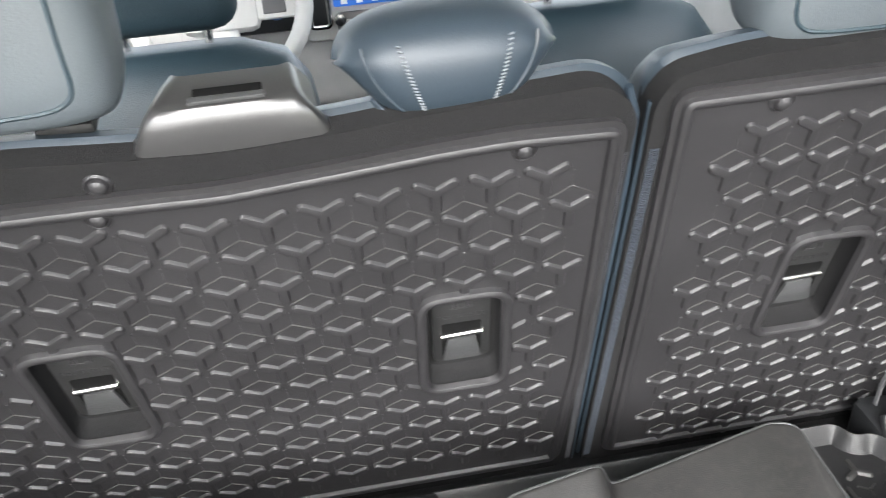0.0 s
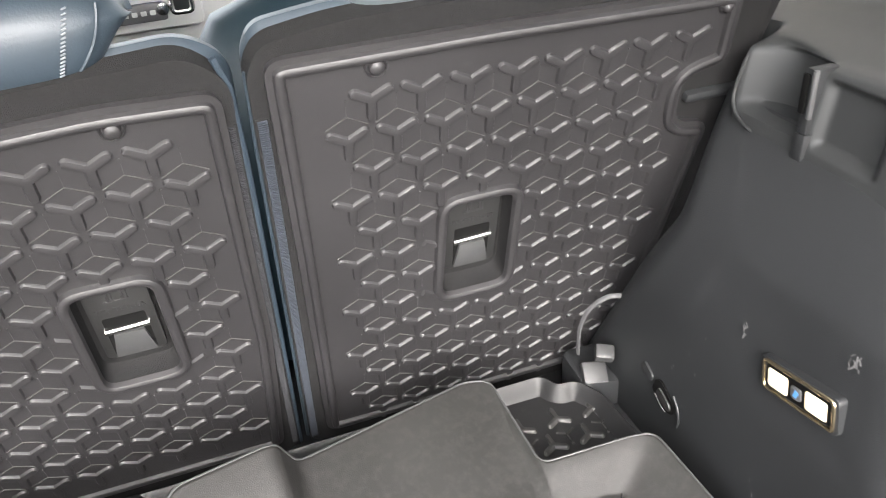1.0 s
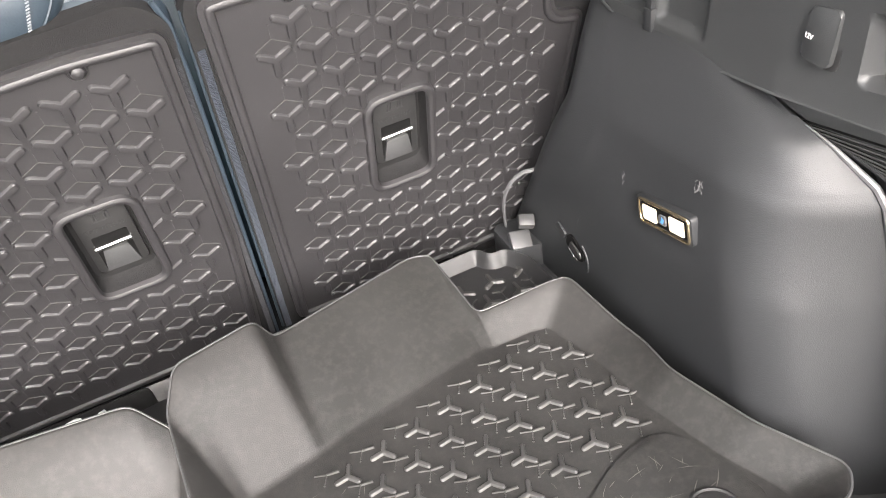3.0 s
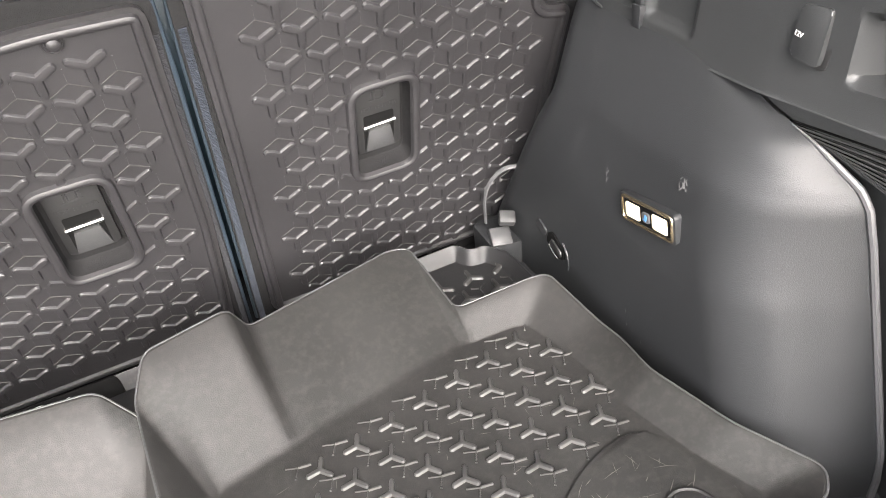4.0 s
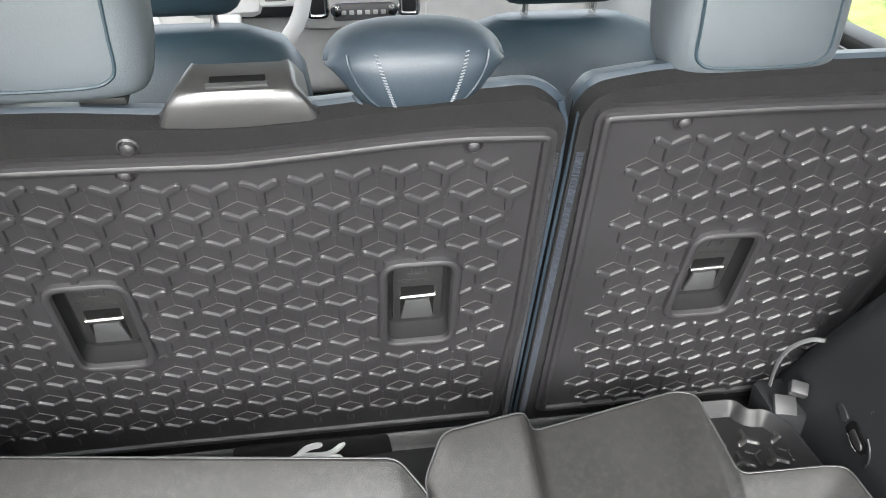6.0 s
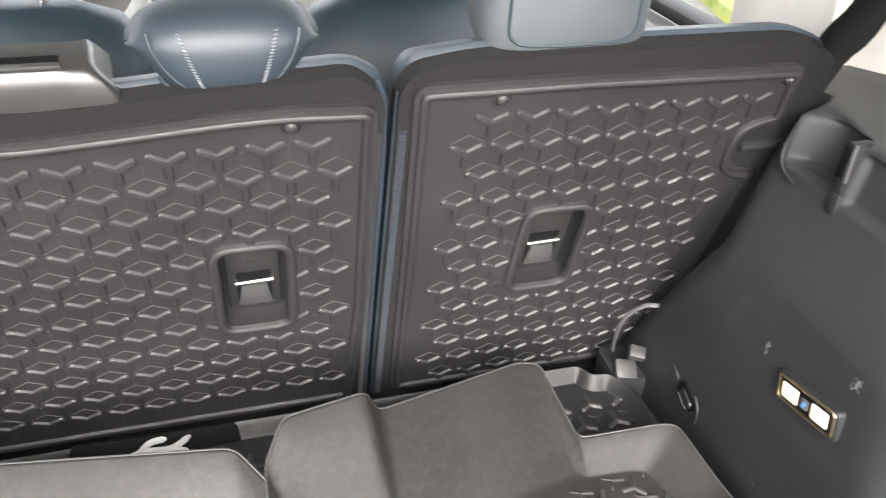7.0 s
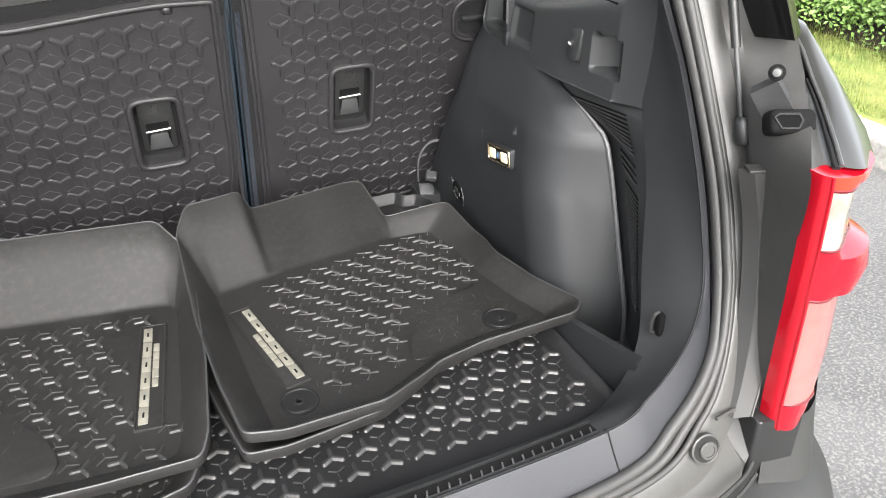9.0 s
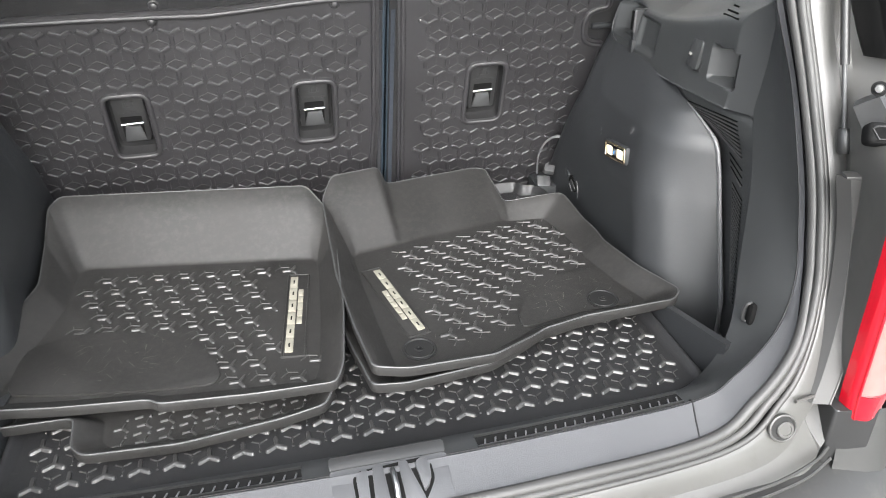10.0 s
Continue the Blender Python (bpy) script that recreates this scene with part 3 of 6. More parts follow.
def cabin_side(s):
    bm = bmesh.new()
    # door and belt line
    box(bm, (s * 0.74, 1.75, 0.02), (0.06, 1.75, 0.78), 0.03)
    part("door_trim", bm, PALE, car, "pale grey door trim")
    bm = bmesh.new()
    box(bm, (s * 0.735, 1.55, 0.435), (0.05, 1.3, 0.022), 0.006)
    part("window_seal", bm, RUBBER, car, "black window seal")
    bm = bmesh.new()
    # pillars: rear, middle, windscreen
    for y0, w, top in ((0.77, 0.195, 0.75), (1.62, 0.12, 1.6), (0.16, 0.12, 0.3)):
        bm = bmesh.new()
        slab_pts = [(y0, 0.43), (y0 + w, 0.43), (top + w, 0.93), (top, 0.93)]
        vs_ = [bm.verts.new((s * (0.70 - 0.1 * (z - 0.43)), y, z)) for y, z in slab_pts] + [bm.verts.new((s * (0.76 - 0.1 * (z - 0.43)), y, z)) for y, z in slab_pts]
        for f in ((0, 1, 2, 3), (7, 6, 5, 4), (0, 4, 5, 1), (1, 5, 6, 2), (2, 6, 7, 3), (3, 7, 4, 0)):
            bm.faces.new([vs_[i] for i in f])
        part("pillar", bm, HEAD, car, "pale grey pillar cover")
    for y0, y1 in ((0.42, 0.78), (0.955, 1.63), (1.73, 2.6)):
        bm = bmesh.new()
        vs_ = [bm.verts.new((s * x, y, z)) for y in (y0, y1) for x, z in ((0.76, 0.44), (0.712, 0.92))]
        bm.faces.new((vs_[0], vs_[1], vs_[3], vs_[2]))
        pane = part("window_pane", bm, TINTED if y1 < 1 else GLASS, car)
        pane.visible_shadow = False


cabin_side(1)
cabin_side(-1)
bm = bmesh.new()
box(bm, (0, 1.7, -0.36), (1.5, 3.2, 0.04), 0)
part("cabin_floor", bm, FELT, car)
bm = bmesh.new()
box(bm, (0, 0.4, -0.08), (1.4, 0.96, 0.05), 0)
part("boot_floor", bm, FELT, car)
bm = bmesh.new()
vs_ = [bm.verts.new(p) for p in ((-0.66, 2.95, 0.32), (0.66, 2.95, 0.32), (0.58, 2.45, 0.95), (-0.58, 2.45, 0.95))]
bm.faces.new(vs_)
pane = part("windscreen", bm, GLASS, car)
pane.visible_shadow = False

bonnet = [rail([(0, y, z + 0.02), (0.35, y, z + 0.012), (0.6, y - 0.01, z), (0.8, y - 0.03, z - 0.03), (0.9, y - 0.06, z - 0.1)]) for y, z in ((2.9, 0.36), (3.2, 0.345), (3.45, 0.32), (3.62, 0.27), (3.68, 0.15), (3.67, -0.1), (3.6, -0.4))]
mesh_object("bonnet", *loft(bonnet), PAINT, car)
for wx, wy in ((-0.81, 0.62), (0.81, 0.62), (-0.81, 3.05), (0.81, 3.05)):
    turn = Matrix.Translation((wx, wy, -0.375)) @ Matrix.Rotation(radians(90 if wx > 0 else -90), 4, "Y")
    bm = bmesh.new()
    disc_into(bm, [(0.235, -0.1), (0.32, -0.11), (0.345, -0.09), (0.345, 0.09), (0.32, 0.11), (0.235, 0.1)], 36, turn)
    wheel = part("wheel", bm, RUBBER_DARK, car)
    bm = bmesh.new()
    disc_into(bm, [(0.236, 0.09), (0.225, 0.1), (0.215, 0.07), (0.07, 0.085), (0.03, 0.095), (0.01, 0.095)], 36, turn)
    part("rim", bm, STEEL, wheel)

# raised tailgate: a frame round its window, hinged at the roof
GATE = Matrix.Translation((0, 0.30, 1.05)) @ Matrix.Rotation(radians(-27), 4, "X")
bm = bmesh.new()
for c, size in (((0, -0.03, 0), (1.16, 0.08, 0.06)), ((-0.53, -0.28, 0), (0.1, 0.44, 0.06)), ((0.53, -0.28, 0), (0.1, 0.44, 0.06)), ((0, -0.68, -0.01), (1.2, 0.38, 0.09))):
    box(bm, c, size, 0.02, GATE)
part("tailgate", bm, TRIM_SOFT, car, "raised tailgate lined with black plastic")
bm = bmesh.new()
box(bm, (0, -0.28, 0.02), (0.98, 0.44, 0.004), 0, GATE)
pane = part("tailgate_window", bm, GLASS, car)
pane.visible_shadow = False

# ---- rear seats: backs lean to the boot ----
LEAN = radians(16.7)
SEAT = Matrix(((1, 0, 0, 0), (0, -math.sin(LEAN), -math.cos(LEAN), 0.856), (0, math.cos(LEAN), -math.sin(LEAN), 0.0), (0, 0, 0, 1)))
SP = 0.0464


def ring_into(bm, outline, half, z0, height, seg=6):
    """A raised bead along a closed outline."""
    n = len(outline)
    rows = []
    prof = [(-half, 0), (-half * 0.75, height * 0.75), (-half * 0.3, height), (half * 0.3, height), (half * 0.75, height * 0.75), (half, 0)]
    for i in range(n):
        a, b, c = (Vector(outline[(i + k) % n]) for k in (-1, 0, 1))
        t = ((b - a).normalized() + (c - b).normalized())
        t = t.normalized() if t.length > 1e-6 else (c - b).normalized()
        s = Vector((-t.y, t.x))
        rows.append([bm.verts.new((b.x + s.x * o, b.y + s.y * o, z0 + h)) for o, h in prof])
    for i in range(n):
        a, b = rows[i], rows[(i + 1) % n]
        for k in range(len(prof) - 1):
            bm.faces.new((a[k], a[k + 1], b[k + 1], b[k]))


def word(body, size, mat, parent):
    """Raised lettering in the plane x, y of its parent."""
    text = bpy.data.curves.new("lettering", "FONT")
    text.body, text.size, text.align_x, text.extrude = body, size, "CENTER", 0.0004
    tmp = new("lettering", text)
    me = bpy.data.meshes.new_from_object(tmp.evaluated_get(bpy.context.evaluated_depsgraph_get()))
    bpy.data.objects.remove(tmp)
    me.materials.clear()
    me.materials.append(mat)
    return place("lettering", me, parent, "", False)


def anchor_hole(c, grow=0.0):
    cx, cv = c
    return rounded([(cx - 0.0405 - grow, cv - 0.073 - grow), (cx + 0.0405 + grow, cv - 0.073 - grow), (cx + 0.039 + grow, cv + 0.073 + grow), (cx - 0.039 - grow, cv + 0.073 + grow)], 0.018 + grow, 5)


def tether(parent, c):
    """A recessed tether anchor: rounded collar, deep pocket, wire bar and a tapered plastic tongue."""
    cx, cv = c
    bm = bmesh.new()
    ring_into(bm, anchor_hole(c, 0.0034), 0.006, -0.0005, 0.0078)
    part("collar", bm, PANEL, parent, "raised rounded collar")
    bm = bmesh.new()
    inn = anchor_hole(c)
    rings = []
    for k, z in ((1.0, 0.001), (0.985, -0.01), (0.96, -0.022), (0.93, -0.0245)):
        rings.append([bm.verts.new((cx + (x - cx) * k, cv + (y - cv) * k, z)) for x, y in inn])
    n = len(inn)
    for a, b in zip(rings, rings[1:]):
        for i in range(n):
            bm.faces.new((a[i], a[(i + 1) % n], b[(i + 1) % n], b[i]))
    bm.faces.new(rings[-1])
    part("pocket", bm, FELT, parent, "dark pocket wall")
    # plastic plate with a slot, in the pocket
    bm = bmesh.new()
    slab(bm, rounded([(cx - 0.03, cv - 0.05), (cx + 0.03, cv - 0.05), (cx + 0.03, cv + 0.066), (cx - 0.03, cv + 0.066)], 0.006), -0.0242, -0.0165, 0.002)
    plate = part("anchor_plate", bm, RUBBER_DARK, parent, "black plastic anchor plate")
    bm = bmesh.new()
    slab(bm, rounded([(cx - 0.0205, cv - 0.046), (cx + 0.0205, cv - 0.046), (cx + 0.0205, cv + 0.013), (cx - 0.0205, cv + 0.013)], 0.003), -0.0168, -0.0158)
    part("slot", bm, GRILLE_DARK, parent)
    bm = bmesh.new()
    tube_into(bm, [(cx - 0.0215, cv - 0.003, -0.022), (cx - 0.021, cv - 0.005, -0.0145), (cx + 0.021, cv - 0.003, -0.0145), (cx + 0.0215, cv - 0.001, -0.022)], 0.0035, 10)
    part("wire_bar", bm, CHROME, parent, "bright steel wire bar")
    bm = bmesh.new()
    slab(bm, rounded([(cx - 0.0205, cv - 0.045), (cx + 0.0205, cv - 0.045), (cx + 0.0145, cv - 0.01), (cx - 0.0145, cv - 0.01)], 0.002), -0.017, -0.0125, 0.002)
    part("tongue", bm, TRIM_SOFT, parent, "tapered grey plastic tongue")
    ob = word("TOP TETHER", 0.0085, PANEL, plate)
    ob.location = (cx, cv + 0.021, -0.0162)
    bm = bmesh.new()
    ring_into(bm, rounded([(cx - 0.004, cv + 0.036), (cx + 0.006, cv + 0.036), (cx + 0.006, cv + 0.05), (cx - 0.004, cv + 0.05)], 0.003), 0.001, -0.0165, 0.0009)
    for x, y, w, h in ((0.009, 0.043, 0.003, 0.012), (0.0075, 0.0375, 0.008, 0.002), (-0.008, 0.0425, 0.002, 0.013), (-0.008, 0.0365, 0.007, 0.002), (0.002, 0.0525, 0.012, 0.002)):
        box(bm, (cx + x, cv + y, -0.0161), (w, h, 0.0014), 0.0003)
    part("pictogram", bm, PANEL, plate)


def knob(parent, x, v, z=0.0, r=0.0078):
    bm = bmesh.new()
    disc_into(bm, [(r * 1.35, z), (r * 1.35, z + 0.0015), (r * 1.15, z + 0.003), (r * 1.0, z + 0.0012), (r * 0.92, z + 0.0012), (r * 0.8, z + 0.005), (r * 0.5, z + 0.0068), (r * 0.15, z + 0.0072)], 20, Matrix.Translation((x, v, 0)))
    part("push_fastener", bm, PANEL, parent, "black plastic push fastener")


def roof_lines(verts, faces, x, v):
    """Two fine ridges that meet like a gable, with a dot over them."""
    for a in (radians(210), radians(330)):
        bar(verts, faces, x, v, x + math.cos(a) * 0.0225, v + math.sin(a) * 0.0225, 0.00055, -0.0003, 0.0015)
    bar(verts, faces, x, v + 0.0165, x, v + 0.018, 0.0007, -0.0003, 0.0014)
    bar(verts, faces, x, v + 0.001, x, v + 0.012, 0.00035, -0.0003, 0.0007)


def liner_panel(parent, outline, centres, lattice, keep):
    """A moulded panel with holes for the anchors, a raised border and the three-armed relief."""
    bm = bmesh.new()
    loops = [outline] + [anchor_hole(c) for c in centres]
    edges = []
    for loop in loops:
        vs2 = [bm.verts.new((x, y, 0)) for x, y in loop]
        edges += [bm.edges.new((vs2[i], vs2[(i + 1) % len(vs2)])) for i in range(len(vs2))]
    bmesh.ops.triangle_fill(bm, edges=edges, use_beauty=True)
    skirt = [e for e in bm.edges if e.is_boundary]
    res = bmesh.ops.extrude_edge_only(bm, edges=skirt)
    for v in {v for v in res["geom"] if isinstance(v, bmesh.types.BMVert)}:
        v.co.z = -0.008
    panel = part("liner_panel", bm, PANEL, parent, "black moulded rubber back liner with raised three-armed marks")
    bm = bmesh.new()
    inner = inset(outline, 0.011)
    ring_into(bm, inner, 0.0052, -0.0005, 0.0066)
    part("raised_border", bm, PANEL, parent)
    verts, faces, fine_v, fine_f = [], [], [], []
    for x, v, first in lattice:
        if keep(x, v):
            star(verts, faces, x, v, -0.0003, radians(270), 0.0226, 0.0049, 0.0036, bias=0.08)
            if not first and not any(abs(x - cx) < 0.052 and abs(v + 0.03 - cv) < 0.083 for cx, cv in centres):
                roof_lines(fine_v, fine_f, x, v + 0.0265)
        for cx, cv in centres:
            if 0.036 < abs(x - cx) < 0.0575 and abs(v - cv) < 0.0875:
                a = radians(30 if x > cx else 150)
                p, q = (0.0462 - abs(x - cx)) / 0.866, 0.0205
                if p < 0.014:
                    bar(verts, faces, x + math.cos(a) * max(0, p), v + math.sin(a) * max(0, p), x + math.cos(a) * q, v + math.sin(a) * q, 0.0046, -0.0003, 0.0034, draft=0.6)
    tagged(mesh_object("moulded_relief", verts, faces, PANEL, panel), kind="stuff")
    tagged(mesh_object("hairline_relief", fine_v, fine_f, HAIRLINE, panel, smooth=False), kind="stuff")
    for c in centres:
        tether(parent, c)
    return panel


def inset(outline, d):
    n = len(outline)
    out = []
    area = sum(outline[i][0] * outline[(i + 1) % n][1] - outline[(i + 1) % n][0] * outline[i][1] for i in range(n))
    sg = 1 if area > 0 else -1
    for i in range(n):
        a, b, c = (Vector(outline[(i + k) % n]) for k in (-1, 0, 1))
        t = ((b - a).normalized() + (c - b).normalized()).normalized()
        s = Vector((-t.y, t.x)) * sg
        out.append((b.x + s.x * d, b.y + s.y * d))
    return out


def seat_back(name, label, outline, cushion, centres):
    e = thing(name, label, "car seat", "rear seats", SEAT)
    bm = bmesh.new()
    edges = []
    for loop in [rounded(outline, 0.03, 5)] + [anchor_hole(c) for c in centres]:
        vs2 = [bm.verts.new((x, y, -0.006)) for x, y in loop]
        edges += [bm.edges.new((vs2[i], vs2[(i + 1) % len(vs2)])) for i in range(len(vs2))]
    bmesh.ops.triangle_fill(bm, edges=edges, use_beauty=True)
    rim = [g for g in bm.edges if g.is_boundary]
    res = bmesh.ops.extrude_edge_only(bm, edges=rim)
    for v in {v for v in res["geom"] if isinstance(v, bmesh.types.BMVert)}:
        v.co.z = -0.04
    part("felt_back", bm, FELT, e, "black felt seat back cover")
    out = rounded(cushion, 0.035, 5)
    rails = []
    for z, d, drop in ((-0.022, 0.006, 0.0), (-0.027, 0.001, -0.001), (-0.034, -0.002, -0.002), (-0.046, -0.001, 0.001), (-0.06, 0.001, 0.009), (-0.082, 0.006, 0.03), (-0.12, 0.02, 0.085)):
        rails.append([(x, v - (drop if v > 0.4 else 0), z) for x, v in inset(out, d)])
    verts, faces = loft(rails, closed=True)
    n = len(out)
    faces.append(tuple(range((len(rails) - 1) * n, len(rails) * n)))
    mesh_object("upholstery", verts, faces, LEATHER, e, "blue-black leather upholstery with pale piping")
    return e


def in_pocket(x, v, centres):
    return any(abs(x - cx) < 0.0575 and abs(v - cv) < 0.0875 for cx, cv in centres)


C_L, C_R = ((-0.366, 0.2585), (-0.001, 0.2565)), ((0.367, 0.2665),)
left_top = [(0.112, 0.550), (0.06, 0.546), (-0.02, 0.543), (-0.093, 0.535), (-0.18, 0.530), (-0.26, 0.535), (-0.334, 0.542), (-0.5, 0.546), (-0.6, 0.546)]
seat_l = seat_back("rear_seat_wide", "wide black rear seat back with a moulded rubber liner, upright", [(0.141, -0.06), (0.142, 0.522)] + left_top + [(-0.655, 0.522), (-0.655, -0.06)], [(0.144, -0.06), (0.145, 0.525)] + [(x, v - 0.001) for x, v in left_top] + [(-0.655, 0.524), (-0.655, -0.06)], C_L)
panel_l = [(0.122, -0.03), (0.134, 0.2), (0.133, 0.518), (0.04, 0.522), (-0.022, 0.519), (-0.098, 0.512), (-0.188, 0.505), (-0.28, 0.508), (-0.4, 0.51), (-0.61, 0.51), (-0.615, -0.03)]
dip = lambda x: -0.0115 * math.exp(-((x + 0.2) / 0.12) ** 2)
lat_l = [(0.069 + (SP / 2 if k % 2 else 0) - SP * j, 0.4695 - 0.0405 * k + (1 - k / 14) * dip(0.069 - SP * j), k == 0) for k in range(13) for j in range(16)]
liner_panel(seat_l, rounded(panel_l, 0.018, 4), C_L, lat_l, lambda x, v: x < 0.1 and x > -0.585 and not in_pocket(x, v, C_L) and v > -0.015)
for x, v, z in ((0.048, 0.5015, 0), (-0.283, 0.4895, 0), (-0.2745, 0.5165, -0.006)):
    knob(seat_l, x, v, z)

seat_r = seat_back("rear_seat_narrow", "narrow black rear seat back with a moulded rubber liner, upright", [(0.64, -0.06), (0.66, 0.3), (0.665, 0.535), (0.60, 0.561), (0.345, 0.562), (0.229, 0.559), (0.168, 0.549), (0.155, 0.524), (0.156, -0.06)], [(0.64, -0.06), (0.665, 0.533), (0.60, 0.56), (0.345, 0.561), (0.229, 0.558), (0.168, 0.549), (0.157, 0.526), (0.158, -0.06)], C_R)
panel_r = [(0.6, -0.03), (0.628, 0.375), (0.582, 0.383), (0.576, 0.44), (0.624, 0.45), (0.617, 0.534), (0.358, 0.5385), (0.168, 0.5375), (0.174, 0.3), (0.179, -0.03)]
lat_r = [(0.2545 - (0.0226 if k % 2 else 0) + 0.0452 * j, 0.485 - 0.0411 * k, k == 0) for k in range(13) for j in range(10)]
liner_panel(seat_r, rounded(panel_r, 0.018, 4), C_R, lat_r, lambda x, v: 0.225 < x < 0.598 and not in_pocket(x, v, C_R) and not (x > 0.55 and 0.36 < v < 0.465) and v > -0.015 and x < 0.57 + 0.05 * v)
knob(seat_r, 0.2595, 0.517)
knob(seat_r, 0.6, 0.516, 0, 0.006)
bm = bmesh.new()
box(bm, (0.632, 0.412, -0.008), (0.09, 0.012, 0.02), 0.004)
box(bm, (0.615, 0.425, -0.02), (0.05, 0.03, 0.02), 0.004)
part("latch", bm, TRIM, seat_r, "black seat back latch")
bm = bmesh.new()
tube_into(bm, [(0.1425, -0.05, -0.01), (0.143, 0.2, -0.009), (0.143, 0.44, -0.008), (0.141, 0.515, -0.01), (0.133, 0.54, -0.014)], 0.0034, 8)
part("piping", bm, LEATHER_LIGHT, seat_l, "blue-grey edge piping")
bm = bmesh.new()
tube_into(bm, [(0.1545, -0.05, -0.016), (0.1545, 0.2, -0.015), (0.1545, 0.44, -0.014), (0.156, 0.52, -0.017)], 0.0026, 8)
part("piping", bm, LEATHER, seat_r, "dark blue edge piping")
for e, x0, x1 in ((seat_l, 0.1325, 0.1395), (seat_r, 0.1575, 0.1665)):
    verts, faces = [], []
    for k in range(236):
        v = -0.04 + 0.0022 * k
        bar(verts, faces, x0, v, x1, v + 0.0006, 0.00085, -0.0062, 0.0016)
    tagged(mesh_object("woven_strip", verts, faces, WEAVE if e is seat_l else WEAVE_BLUE, e, "ribbed woven edge strip", False), kind="stuff")
    for x in (x0 - 0.0008, x1 + 0.0008):
        bm = bmesh.new()
        tube_into(bm, [(x, -0.05, -0.0065), (x, 0.2, -0.0065), (x, 0.48, -0.0065)], 0.0014, 6)
        part("edge_seam", bm, FELT, e)


def headrest(parent, cx, v0, w, h, depth, taper):
    """A padded headrest on two posts: flat rear panel inside a welted seam, soft sides and a darker underside."""
    rows, cols = 21, 36

    def at(t, a):
        sq = (1 - abs(2 * t - 1) ** 5.0) ** 0.4
        ww, dd = w / 2 * (1 - taper * (1 - t)) * (0.9 + 0.1 * sq), depth / 2 * (0.5 + 0.5 * sq)
        ca, sa = math.cos(a), math.sin(a)
        return cx + ww * math.copysign(abs(ca) ** 0.5, ca), v0 + h * t, -0.06 - 0.32 * h * t + dd * math.copysign(abs(sa) ** 0.55, sa)

    ts = [0.5 - 0.5 * math.cos(math.pi * j / (rows - 1)) for j in range(rows)]
    verts, faces = loft([[at(t, 2 * math.pi * i / cols) for i in range(cols)] for t in ts], closed=True)
    faces += [tuple(range(cols))[::-1], tuple(range((rows - 1) * cols, rows * cols))]
    hd = mesh_object("headrest", verts, faces, HEADBACK, parent, "grey-blue vinyl headrest with a welted rear panel")
    loop = []
    for t, sd in [(0.9, -1), (0.6, -1), (0.3, -1), (0.17, -1)]:
        loop.append((cx + sd * w * 0.37 * (1 - taper * (1 - t)), t))
    loop += [(cx - w * 0.33, 0.12), (cx - w * 0.25, 0.1), (cx, 0.095), (cx + w * 0.25, 0.1), (cx + w * 0.33, 0.12)]
    for t in (0.17, 0.3, 0.6, 0.9):
        loop.append((cx + w * 0.37 * (1 - taper * (1 - t)), t))
    pts = []
    for x, t in loop:
        best = min((at(t, radians(k)) for k in range(5, 176, 3)), key=lambda p: abs(p[0] - x))
        pts.append((x, v0 + h * t, best[2] - 0.0004))
    bm = bmesh.new()
    tube_into(bm, catmull(pts, 4), 0.0019, 6)
    part("seam", bm, LEATHER_DARK, hd, "dark welted seam")
    for dx in (-0.052, 0.052):
        bm = bmesh.new()
        tube_into(bm, [(cx + dx, v0 - 0.04, -0.062), (cx + dx, v0 + 0.02, -0.062)], 0.007, 10)
        part("post", bm, STEEL, hd, "steel headrest post")
        bm = bmesh.new()
        box(bm, (cx + dx, v0 - 0.017, -0.058), (0.044, 0.012, 0.03), 0.004)
        part("sleeve", bm, RUBBER_DARK, hd, "black plastic post sleeve")
    return hd


